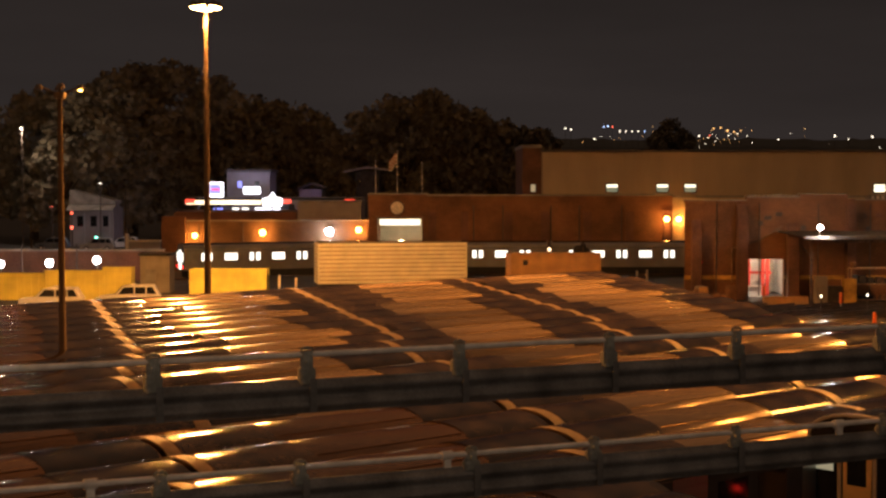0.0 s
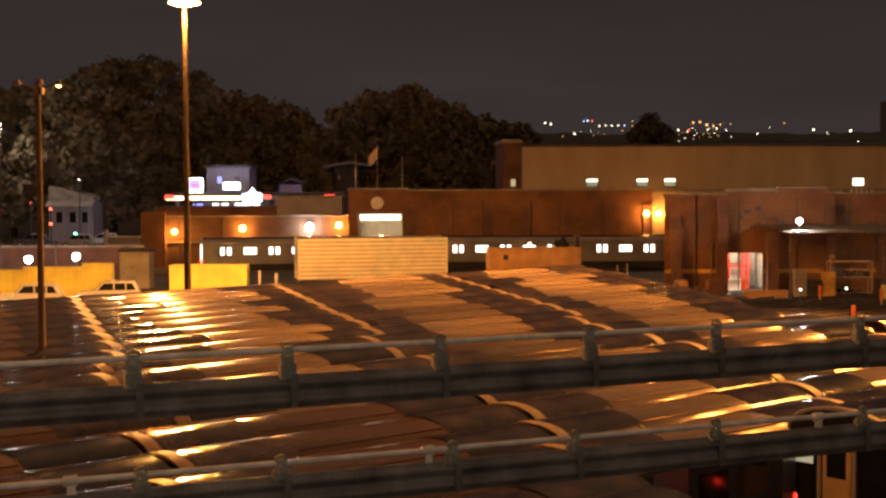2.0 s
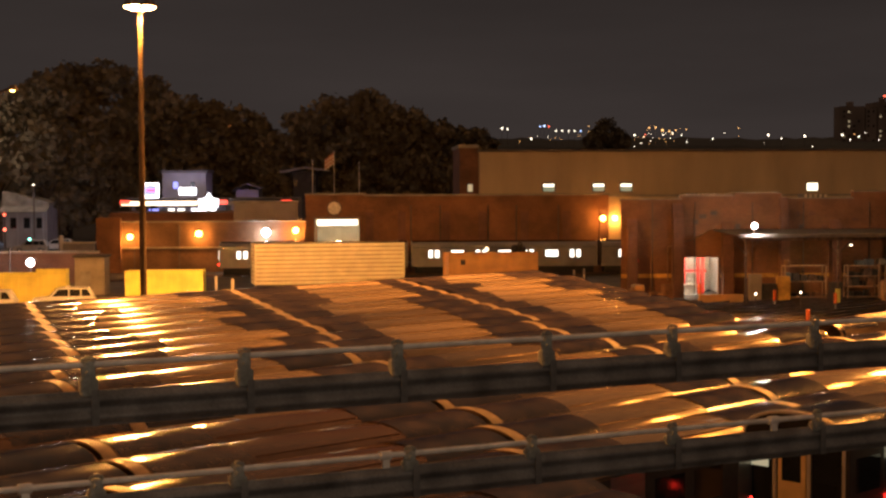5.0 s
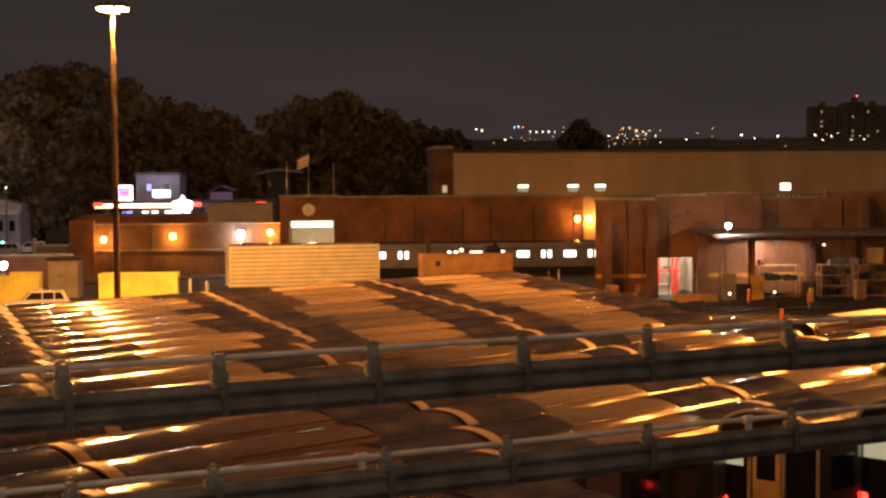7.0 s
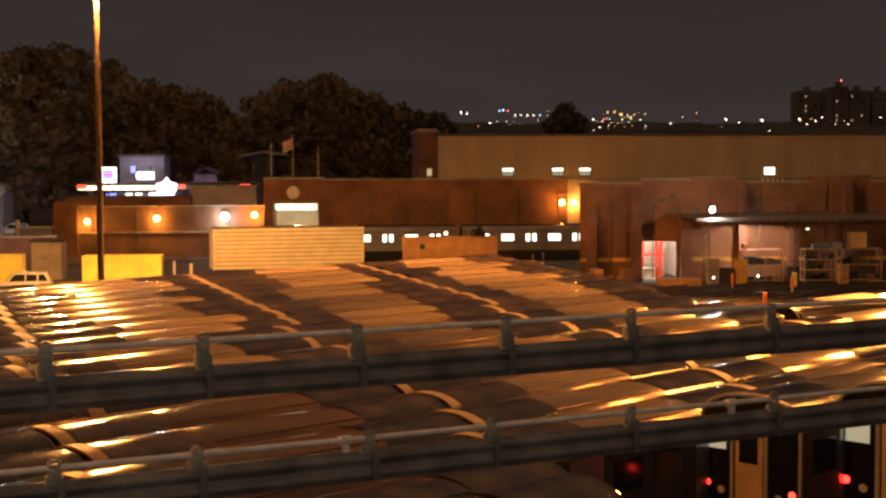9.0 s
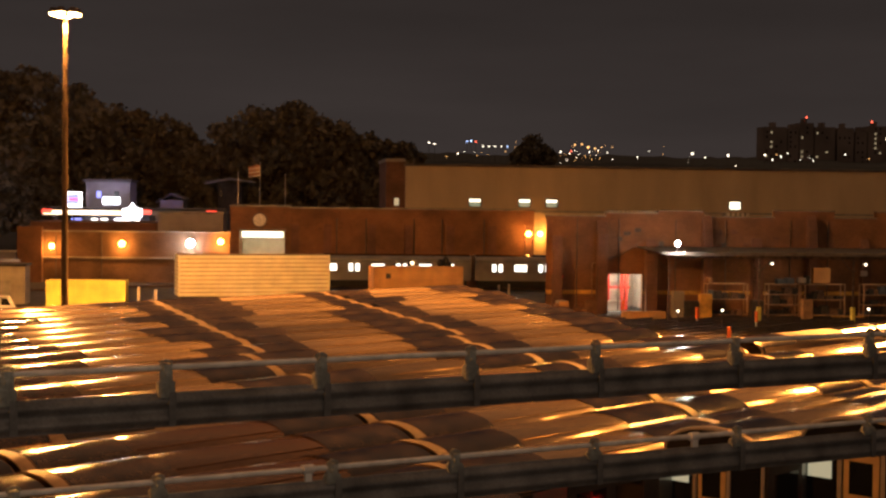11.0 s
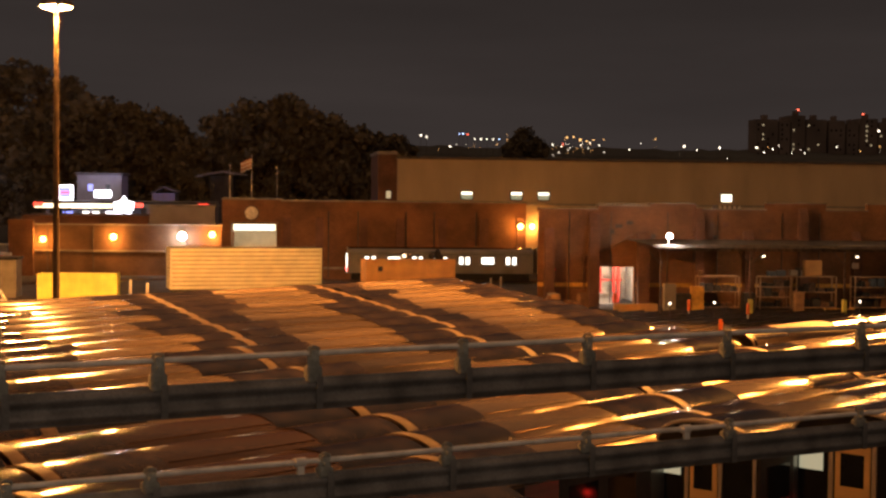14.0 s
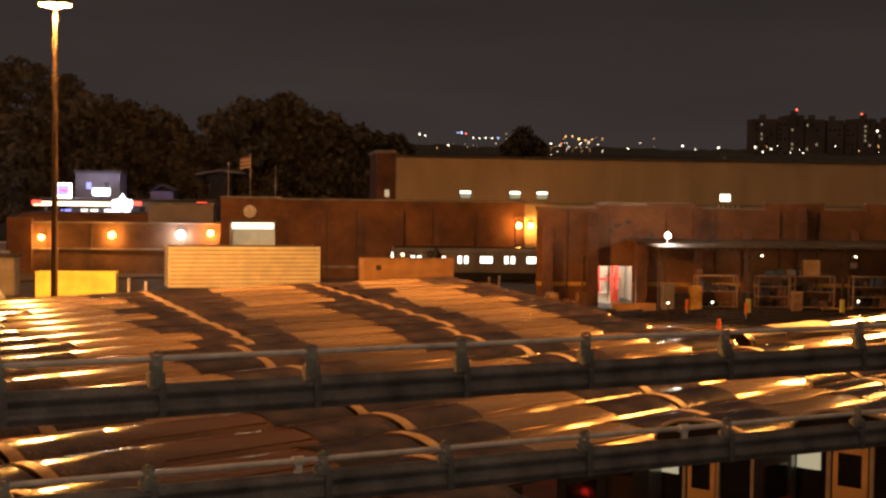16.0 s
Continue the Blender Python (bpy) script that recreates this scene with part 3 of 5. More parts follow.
def left_block():
    y = 166.0
    h = empty("low_brick_building")
    tagged(h, "low brick building with a parapet and yellow wall lamps", "building")
    a, b = X(292, y), X(655, y)
    z = Z(392, y)
    part("wall", box(a, b, y, y + 14, 0, z), M_BRICK_TAN, h)
    part("coping", box(a - 0.1, b + 0.1, y - 0.12, y + 0.4, z, z + 0.15), M_CONCRETE, h)
    part("upper_wall", box(X(300, y), X(520, y), y + 3, y + 14, z, Z(376, y)), M_BRICK_DARK, h)
    part("plant_room", box(X(520, y), X(636, y), y + 4, y + 12, z, Z(360, y)), M_PLASTER, h, "pale rooftop plant room")
    part("plant_room_coping", box(X(518, y), X(638, y), y + 3.9, y + 12.1, Z(360, y), Z(357, y)), M_CONCRETE, h)
    for col in (352, 430, 590):
        part("drain", tube((X(col, y), y - 0.08, 0.2), (X(col, y), y - 0.08, z - 0.3), 0.06, seg=8), M_POLE, h)
    part("ledge", box(a, b, y - 0.25, y, Z(438, y), Z(435, y)), M_CONCRETE, h)
    part("side_bay", box(X(288, y), X(330, y), y - 0.9, y, 0, Z(383, y)), M_BRICK, h)
    wall_lamp(X(345, y), y, Z(417, y), M_SODIUM_SM, 0.30, 420, SODIUM, "small yellow sodium wall lamp")
    wall_lamp(X(465, y), y, Z(412, y), M_SODIUM_SM, 0.34, 520, SODIUM, "small yellow sodium wall lamp")
    wall_lamp(X(635, y), y, Z(407, y), M_SODIUM_SM, 0.32, 520, SODIUM, "small yellow sodium wall lamp")
    wall_lamp(X(583, y), y, Z(410, y), M_WHITELAMP, 0.44, 320, COOL, "glaring white flood lamp")


def beige_shed():
    y = 190.0
    h = empty("maintenance_shed")
    tagged(h, "tall beige clad maintenance shed with small lit windows", "building")
    a, b = X(960, y), 125.0
    z = Z(270, y)
    part("wall", box(a, b, y, y + 40, 0, z), M_BEIGE, h)
    part("roof_edge", box(a - 0.2, b, y - 0.25, y + 40, z, z + 0.3), M_HOUSEROOF, h)
    part("annex", box(X(926, y), a, y + 2, y + 20, 0, Z(262, y)), M_BRICK_DARK, h)
    part("annex_parapet", box(X(924, y), a, y + 1.8, y + 20, Z(262, y), Z(256, y)), M_CONCRETE, h)
    x = a + 1.0
    seams = bmesh.new()
    while x < b:
        box(x, x + 0.05, y - 0.03, y, 1, z, bm=seams)
        x += 1.05
    tagged(part("cladding_seams", seams, M_BEIGE, h), kind="stuff")
    for col in (1102, 1126):
        part("downpipe", box(X(col, y) - 0.12, X(col, y) + 0.12, y - 0.2, y, 1, z), M_BEIGE, h)
    for col, lit in ((1083, 0.8), (1172, 0.7), (1221, 0.7), (1556, 1.0), (1640, 0.0)):
        x = X(col, y)
        if not lit:
            continue
        w = part("window", box(x - 0.80, x + 0.80, y - 0.05, y + 0.02, Z(341, y), Z(326, y)), M_POLE, h)
        part("pane", box(x - 0.70, x + 0.70, y - 0.08, y - 0.045, Z(332, y), Z(327, y)), M_SHOPLIT, w, "lit upper pane")
        part("pane", box(x - 0.70, x + 0.70, y - 0.08, y - 0.045, Z(340, y), Z(333, y)), M_WIN_DIM if lit < 1 else M_SHOPLIT, w)
    part("base_band", box(a, b, y - 0.10, y, Z(350, y), Z(346, y)), M_CONCRETE, h)
    x = X(945, y)
    part("annex_window", box(x - 0.3, x + 0.3, y + 1.93, y + 2, Z(340, y), Z(327, y)), M_WINDOW_FAR, h)
    wall_lamp(X(1180, 160.5), 160.72, Z(388, 160.5), M_SODIUM_SM, 0.30, 330, SODIUM, "bright yellow sodium wall lamp")
    wall_lamp(X(1203, 189), 190.0, Z(388, 189), M_SODIUM_SM, 0.34, 520, SODIUM, "bright yellow sodium wall lamp")


def right_shop():
    y = 126.0
    h = empty("brick_workshop")
    tagged(h, "brick workshop with buttresses, stepped parapet and open door", "building")
    a, b = X(1212, y), 92.0
    d0, d1 = X(1322, y), X(1388, y)
    zt, zd = Z(360, y), Z(459, y)
    part("wall", loft([[(a, y, z), (d0, y, z), (d0, y + 18, z), (a * 1.16, y + 18, z)] for z in (0, zt)]), M_BRICK, h)
    part("wall", box(d1, b, y, y + 0.5, 0, zt), M_BRICK, h)
    part("lintel", box(d0, d1, y, y + 0.5, zd, zt), M_BRICK, h)
    part("back_wall", box(d0 - 0.01, b, y + 17.5, y + 18, 0, zt), M_INTERIOR, h)
    part("roof", box(d0, b, y + 0.5, y + 17.5, zt - 0.35, zt - 0.15), M_HOUSEROOF, h)
    part("door_frame", box(d0 - 0.12, d0, y - 0.06, y, 0, zd), M_STEEL, h)
    part("door_frame", box(d1, d1 + 0.12, y - 0.06, y, 0, zd), M_STEEL, h)
    # stepped parapet
    for c0, c1, row in ((1212, 1320, 361), (1320, 1415, 355), (1415, 1500, 350), (1500, 1630, 360), (1630, 1742, 348), (1742, 1820, 360), (1820, 2200, 348)):
        part("parapet", box(X(c0, y), X(c1, y), y - 0.04, y + 0.5, zt, Z(row, y) + 0.25), M_BRICK, h)
        part("coping", box(X(c0, y) - 0.03, X(c1, y) + 0.03, y - 0.12, y + 0.6, Z(row, y) + 0.25, Z(row, y) + 0.36), M_CONCRETE, h)
    # buttresses
    for c0, c1, row in ((1223, 1240, 390), (1303, 1322, 362), (1392, 1412, 395), (1496, 1512, 352), (1588, 1606, 392), (1690, 1706, 350), (1790, 1806, 392)):
        x0, x1 = X(c0, y), X(c1, y)
        top = Z(row, y)
        bm = loft([[(x0, y - 0.9, 0), (x1, y - 0.9, 0), (x1, y + 0.02, 0), (x0, y + 0.02, 0)],
                   [(x0, y - 0.75, top - 1.2), (x1, y - 0.75, top - 1.2), (x1, y + 0.02, top - 1.2), (x0, y + 0.02, top - 1.2)],
                   [(x0, y - 0.12, top), (x1, y - 0.12, top), (x1, y + 0.02, top), (x0, y + 0.02, top)]])
        part("buttress", bm, M_BRICK_DARK, h)
    part("stripe", box(a, d0, y - 0.02, y, Z(495, y), Z(488, y)), M_STRIPE, h, "faded yellow stripe")
    part("stripe", box(d1 + 0.13, b, y - 0.02, y, Z(495, y), Z(488, y)), M_STRIPE, h, "faded yellow stripe")
    pipe = bmesh.new()
    pts = [(1296, 500), (1296, 440), (1345, 425), (1385, 400)]
    for p, q in zip(pts, pts[1:]):
        tube((X(p[0], y), y - 0.1, Z(p[1], y)), (X(q[0], y), y - 0.1, Z(q[1], y)), 0.05, seg=8, bm=pipe)
    part("conduit", pipe, M_BONNET, h)
    rng = random.Random(3)
    for col in (1268, 1344, 1448, 1540, 1660, 1730):
        part("downpipe", tube((X(col, y), y - 0.09, 0.3), (X(col, y), y - 0.09, zt), 0.05, seg=8), M_POLE, h)
    for i in range(9):
        col, row = 1228 + rng.random() * 480, 375 + rng.random() * 30
        w, k = rng.uniform(0.25, 0.6), rng.uniform(0.2, 0.5)
        part("wall_box", box(X(col, y), X(col, y) + w, y - 0.14, y, Z(row, y) - k, Z(row, y), bevel=0.02), M_BRICK_DARK if i % 2 else M_POLE, h)
    for i in range(12):
        col = 1322 + i * 7.8
        part("crenel", box(X(col, y), X(col, y) + 0.2, y - 0.1, y + 0.2, Z(355, y) + 0.36, Z(355, y) + 0.52), M_CONCRETE, h)
    part("alarm_bell", tube((X(1240, y), y - 0.2, Z(464, y)), (X(1240, y), y, Z(464, y)), 0.2, seg=14), M_REDSTEEL, h, "small red alarm bell")
    part("skylight", box(X(1545, y), X(1585, y), y + 1.0, y + 2.5, Z(360, y), Z(346, y)), M_CORRUG, h)
    for i in range(5):
        x = X(1548 + i * 9, y)
        part("skylight_slat", box(x, x + 0.22, y + 0.95, y + 1.0, Z(358, y), Z(347, y)), M_WHITEBAND, h)
    # red lift posts and white bays seen through the open door
    lift = empty("vehicle_lift", Matrix.Translation(((d0 + d1) / 2 + 0.35, y + 4.2, 0)))
    tagged(lift, "red steel lift posts in a bright workshop", "machine")
    for sx in (-0.9, 0.35, 0.75):
        part("post", box(sx - 0.13, sx + 0.13, -0.15, 0.15, 0, 4.2, bevel=0.02), M_REDSTEEL, lift)
    part("crossbeam", box(-1.1, 1.1, -0.1, 0.1, 1.9, 2.1), M_REDSTEEL, lift)
    rack = empty("parts_rack", Matrix.Translation((d1 - 0.5, y + 6.5, 0)))
    tagged(rack, "white wire parts rack in the workshop", "rack")
    for i in range(5):
        part("shelf", box(-0.8, 0.8, -0.3, 0.3, 0.5 + i * 0.6, 0.56 + i * 0.6), M_WHITEBAND, rack)
    for sx in (-0.8, 0.8):
        part("upright", box(sx - 0.04, sx + 0.04, -0.04, 0.04, 0, 3.3), M_WHITEBAND, rack)
    bench = empty("workbench", Matrix.Translation((d0 + 1.0, y + 3.0, 0)))
    tagged(bench, "pale cluttered workbench inside the door", "workbench")
    part("top", box(-0.9, 0.9, -0.4, 0.4, 0.85, 0.92), M_WHITEBAND, bench)
    part("front", box(-0.85, 0.85, -0.3, 0.3, 0.0, 0.84), M_INTERIOR, bench)
    part("partition", box(d1 + 1.2, d1 + 1.4, y + 0.6, y + 9.0, 0, zt - 0.4), M_INTERIOR, h)
    part("inner_wall", box(d0, d1 + 1.2, y + 8.8, y + 9.0, 0, zt - 0.4), M_INTERIOR, h)
    lamp((d0 + d1) / 2 + 0.3, y + 1.6, 5.0, 1700, (1.0, 0.86, 0.66), 0.5)


WORK_LAMP = []


def work_lamp(x, y, z):
    """A boxed lamp over the rack, open below; an added cover slides across its mouth to switch the light."""
    w = empty("work_lamp", Matrix.Translation((x, y, z)))
    part("top", box(-0.62, 0.62, -0.52, 0.52, 0.26, 0.30), M_CORRUG, w)
    for sx in (-0.60, 0.60):
        part("side", box(sx - 0.02, sx + 0.02, -0.52, 0.52, 0.0, 0.26), M_CORRUG, w)
    for sy in (-0.50, 0.50):
        part("side", box(-0.58, 0.58, sy - 0.02, sy + 0.02, 0.0, 0.26), M_CORRUG, w)
    for sx in (-0.5, 0.5):
        part("stem", tube((sx, 0, 0.30), (sx, 0, 0.62), 0.02, seg=6), M_POLE, w)
    WORK_LAMP.append(part("cover", box(-0.66, 0.66, -0.56, 0.56, -0.05, -0.01), M_CORRUG, w, "added sliding cover that switches the light"))
    tagged(w, "boxed work lamp with an added light-switching cover under the canopy", "lamp", group="building lamps")
    lamp(x, y, z + 0.10, 1200, (1.0, 0.70, 0.52), 0.06)


def under_lamp(x, y, z, power):
    u = empty("canopy_lamp", Matrix.Translation((x, y, z)))
    part("housing", box(-0.22, 0.22, -0.12, 0.12, 0.02, 0.2, bevel=0.03), M_POLE, u)
    part("lens", ball((0, 0, 0), 0.12, seg=12, squash=0.6), M_CITY, u)
    part("stem", tube((0, 0, 0.2), (0, 0, 0.75), 0.03, seg=6), M_POLE, u)
    tagged(u, "small warm lamp hung under the canopy", "lamp", group="building lamps")
    lamp(x, y - 0.1, z - 0.3, power, (1.0, 0.62, 0.34), 0.15)


def canopy():
    y0, y1 = 117.0, 126.0
    y = y0
    c = empty("open_canopy")
    tagged(c, "open steel lean-to canopy with corrugated roof along the workshop", "canopy")
    x0, x1 = X(1432, y), 84.0
    z = Z(421, y)
    ridges = []
    n = 220
    for i in range(n + 1):
        x = x0 - 0.5 + (x1 - x0 + 0.5) * i / n
        dz = 0.045 * (1 if i % 2 else -1)
        ridges.append((x, dz))
    bm = bmesh.new()
    rows = []
    for yy, zz in ((y0 - 0.5, z + 0.1), (y1 - 0.05, z + 0.22)):
        rows.append([bm.verts.new((x, yy, zz + dz)) for x, dz in ridges])
    for i in range(n):
        bm.faces.new((rows[0][i], rows[0][i + 1], rows[1][i + 1], rows[1][i]))
    bmesh.ops.solidify(bm, geom=bm.faces[:], thickness=0.03)
    part("roof_sheet", bm, M_CORRUG, c, "grey corrugated roof sheet")
    part("fascia", box(x0 - 0.5, x1, y0 - 0.55, y0 - 0.5, z - 0.12, z + 0.16), M_CORRUG, c)
    part("beam", box(x0, x1, y0 - 0.1, y0 + 0.1, z - 0.38, z - 0.12), M_STEEL, c)
    for col in (1437, 1604, 1780, 1960, 2140):
        x = X(col, y)
        part("post", box(x - 0.07, x + 0.07, y0 - 0.07, y0 + 0.07, 0, z - 0.38), M_STEEL, c)
        for s in (-1, 1):
            part("knee_brace", tube((x + s * 0.1, y0, z - 1.4), (x + s * 1.0, y0, z - 0.4), 0.04, seg=6), M_STEEL, c)
        if col > 1500:
            part("post_guard", box(x - 0.16, x + 0.16, y0 - 0.16, y0 + 0.16, 0, 1.3, bevel=0.03), M_YELLOW, c, "yellow painted post guard")
    f = empty("flood_lamp", Matrix.Translation((X(1447, y), y0 - 0.9, Z(402, y))))
    part("lens", ball((0, 0, 0), 0.21, seg=24), M_WHITELAMP, f)
    part("bracket", tube((0, 0.1, -0.1), (0, 0.5, -0.75), 0.05, seg=8), M_POLE, f)
    tagged(f, "glaring white flood lamp on the canopy edge", "flood lamp", group="building lamps")
    lamp(X(1447, y) + 0.25, y0 - 0.75, Z(402, y) - 0.35, 700, (1.0, 0.84, 0.72), 0.15)
    # added dim light with no fixture, brightens the racks
    lamp(X(1545, 121), 119.6, 4.3, 110, (1.0, 0.60, 0.36), 0.2)
    work_lamp(X(1528, 123.4), 123.4, 5.0)
    under_lamp(X(1627, 119.0), 119.0, Z(438, 119.0), 110)
    under_lamp(X(1803, 119.0), 119.0, Z(438, 119.0), 110)
    # stores under the canopy
    yy = 121.0

    def shelf_unit(col, w, rows, mats, label):
        r = empty("storage_rack", Matrix.Translation((X(col, yy), yy, 0)))
        tagged(r, label, "rack", group="stores under the canopy")
        hgt = 2.9
        for sx in (0, w):
            for sy in (0, 1.0):
                part("upright", box(sx - 0.05, sx + 0.05, sy - 0.05, sy + 0.05, 0, hgt), M_RACK, r)
        rng = random.Random(col)
        for i in range(rows):
            zz = 0.3 + i * (hgt - 0.35) / max(1, rows - 1)
            part("shelf", box(-0.03, w + 0.03, -0.03, 1.03, zz, zz + 0.08), M_RACK, r)
            x = 0.12
            while x < w - 0.4:
                bw, bh = rng.uniform(0.25, 0.7), rng.uniform(0.2, 0.75)
                if i < rows - 1 or rng.random() < 0.5:
                    st = finish(box(0, min(bw, w - x - 0.05), 0.1, 0.8, 0, bh, bevel=0.02), "stored_box", rng.choice(mats))
                    st.location = (X(col, yy) + x, yy, zz + 0.08)
                    tagged(st, "dusty stored box on a steel rack", "box", group="stored boxes")
                x += bw + rng.uniform(0.03, 0.25)
        return r

    mats = [M_CRATE, M_DARKBOX, M_BLUEBOX, M_DARKBOX, M_UNDER, M_STEEL]
    shelf_unit(1508, 3.4, 3, mats, "tall steel rack crowded with parts")
    shelf_unit(1622, 2.6, 4, mats, "dark steel rack with bins and crates")
    shelf_unit(1690, 3.4, 3, mats, "low steel rack with crates on top")
    shelf_unit(1800, 3.0, 4, mats, "dark steel rack with bins and crates")
    shelf_unit(1880, 3.4, 3, mats, "low steel rack with crates on top")
    for col, w, hgt, mat, lab in ((1440, 0.95, 2.3, M_GREYBOX, "tall grey steel locker"), (1462, 1.2, 1.5, M_DARKBOX, "dark covered bin beside the locker"),
                                  (1490, 1.0, 2.1, M_STRIPE, "yellow brown standing board"), (1585, 1.0, 1.6, M_DARKBOX, "dark drum stand under the canopy")):
        x = X(col, yy)
        b = finish(box(0, w, -0.5, 0.3, 0, hgt, bevel=0.03), "locker" if "locker" in lab else "bin", mat)
        b.location = (x, yy - 0.5, 0)
        tagged(b, lab, "locker" if "locker" in lab else "bin", group="stores under the canopy")
    # odd stores: a bright crate and cartons on the racks, a low yellow bench, a small white notice
    for col, row0, row1, w, mat, name, lab, cat in (
            (1722, 474, 446, 1.5, M_ORANGE, "crate", "rusty orange crate standing on a rack", "crate"),
            (1690, 476, 466, 1.1, M_GREYBOX, "carton", "tan carton standing on a rack", "carton")):
        z0, z1 = 2.98, 2.98 + (row0 - row1) * yy / 2647
        c2 = finish(box(-w / 2, w / 2, -0.3, 0.3, 0, z1 - z0, bevel=0.06), name, mat)
        c2.location = (X(col, yy), yy + 0.45, z0)
        tagged(c2, lab, cat, group="stored boxes")
    t2 = finish(box(-0.42, 0.42, -0.3, 0.3, 0, 1.7, bevel=0.04), "cabinet", M_RACK)
    t2.location = (X(1694, 119.6), 119.6, 0)
    tagged(t2, "narrow tan steel cabinet under the canopy", "cabinet", group="stores under the canopy")
    bn = empty("bench", Matrix.Translation((X(1770, 118.2), 118.2, 0)))
    part("seat", box(-1.3, 1.3, -0.25, 0.25, 0.42, 0.5, bevel=0.02), M_STRIPE, bn)
    for sx in (-1.1, 1.1):
        part("leg", box(sx - 0.06, sx + 0.06, -0.2, 0.2, 0, 0.42), M_STEEL, bn)
    tagged(bn, "low yellow bench beside a canopy post", "bench")
    nt = finish(box(-0.28, 0.28, -0.03, 0.0, -0.22, 0.22), "notice_board", M_WHITEBAND)
    nt.location = (X(1803, y0), y0 + 0.4, Z(455, y0))
    nt.parent = c
    # low marker posts and barriers on the apron
    for col, row in ((1354, 535), (1490, 549), (1600, 556), (1550, 590)):
        d = CAM_Z * 2647 / (row - 320)
        m = empty("marker_post", Matrix.Translation((X(col, d), d, 0)))
        part("post", tube((0, 0, 0), (0, 0, 0.55), 0.06, seg=10), M_WHITEBAND, m)
        part("sleeve", tube((0, 0, 0.5), (0, 0, 1.35), 0.13, 0.13, 12), M_BOLLARD, m, "orange sleeve")
        tagged(m, "orange topped clearance post between tracks", "marker post", group="clearance posts")
    bar = finish(box(0, 3.6, -0.25, 0.25, 0.0, 0.75, bevel=0.05), "concrete_barrier", M_ORANGE)
    bar.location = (X(1352, 119), 119, 0)
    tagged(bar, "low orange brown barrier beside the open door", "barrier")
    for col, row in ((1455, 525), (1537, 523), (1810, 520)):
        d = 112.0
        m = empty("apron_light", Matrix.Translation((X(col, d), d, 0)))
        part("post", tube((0, 0, 0), (0, 0, Z(row, d) - 0.1), 0.05, seg=8), M_POLE, m)
        part("lens", ball((0, 0, Z(row, d)), 0.085, seg=10), M_CITY, m)
        tagged(m, "small white ground light on a stub post", "ground light", group="apron lights")
    rng = random.Random(9)
    for i in range(14):
        col = 1225 + rng.random() * 95
        d = 122.0 + rng.random() * 2
        b = finish(box(-0.4, 0.4, -0.4, 0.4, 0, rng.uniform(0.4, 1.3), bevel=0.06), "scrap_drum", rng.choice([M_CRATE, M_DARKBOX, M_ORANGE, M_CONCRETE]))
        b.matrix_basis = pose(X(col, d), d, 0, 0, 0, rng.uniform(0, 90))
        tagged(b, "battered scrap bin by the workshop wall", "scrap bin", group="scrap by the workshop")


long_barn()
left_block()
beige_shed()
right_shop()
canopy()

# ---- boxes and containers in the yard ----


def container(name, col0, y, length, width, z0, z1, turn, mat, ribs, label, horizontal=False):
    root = empty(name, pose(X(col0, y), y, 0, 0, 0, turn))
    part("shell", box(0, length, 0, width, z0, z1, bevel=0.03), M_GROOVE if horizontal else mat, root)
    rib = bmesh.new()
    if horizontal:
        k = 10
        for i in range(k):
            z = z0 + 0.15 + (z1 - z0 - 0.3) * i / (k - 1)
            box(0.06, length - 0.06, -0.13, 0.02, z - 0.135, z + 0.135, bm=rib, bevel=0.04)
            box(-0.13, 0.02, 0.08, width - 0.08, z - 0.135, z + 0.135, bm=rib, bevel=0.04)
    else:
        x = 0.25
        while x < length - 0.2:
            box(x, x + 0.12, -0.04, 0.02, z0 + 0.12, z1 - 0.12, bm=rib)
            x += ribs
    tagged(part("ribs", rib, mat, root), kind="stuff")
    for x in (0, length):
        for yy in (0, width):
            part("corner_post", box(x - 0.07, x + 0.07, yy - 0.07, yy + 0.07, z0 - 0.02, z1 + 0.02), mat, root)
    part("top_rail", box(-0.06, length + 0.06, -0.07, 0.05, z1 - 0.05, z1 + 0.07), M_UNDER if horizontal else mat, root)
    if z0 > 0.5:
        part("chassis", box(0.2, length - 0.2, 0.4, width - 0.4, z0 - 0.35, z0), M_UNDER, root)
        for x in (1.2, 2.4, length - 2.4, length - 1.2):
            for yy in (0.25, width - 0.25):
                part("wheel", tube((x, yy - 0.15, 0.48), (x, yy + 0.15, 0.48), 0.48, seg=18), M_TYRE, root)
        for x in (length * 0.35,):
            part("landing_leg", box(x - 0.08, x + 0.08, 0.5, 0.66, 0, z0 - 0.3), M_UNDER, root)
    tagged(root, label, "container", group="yard boxes")
    return root


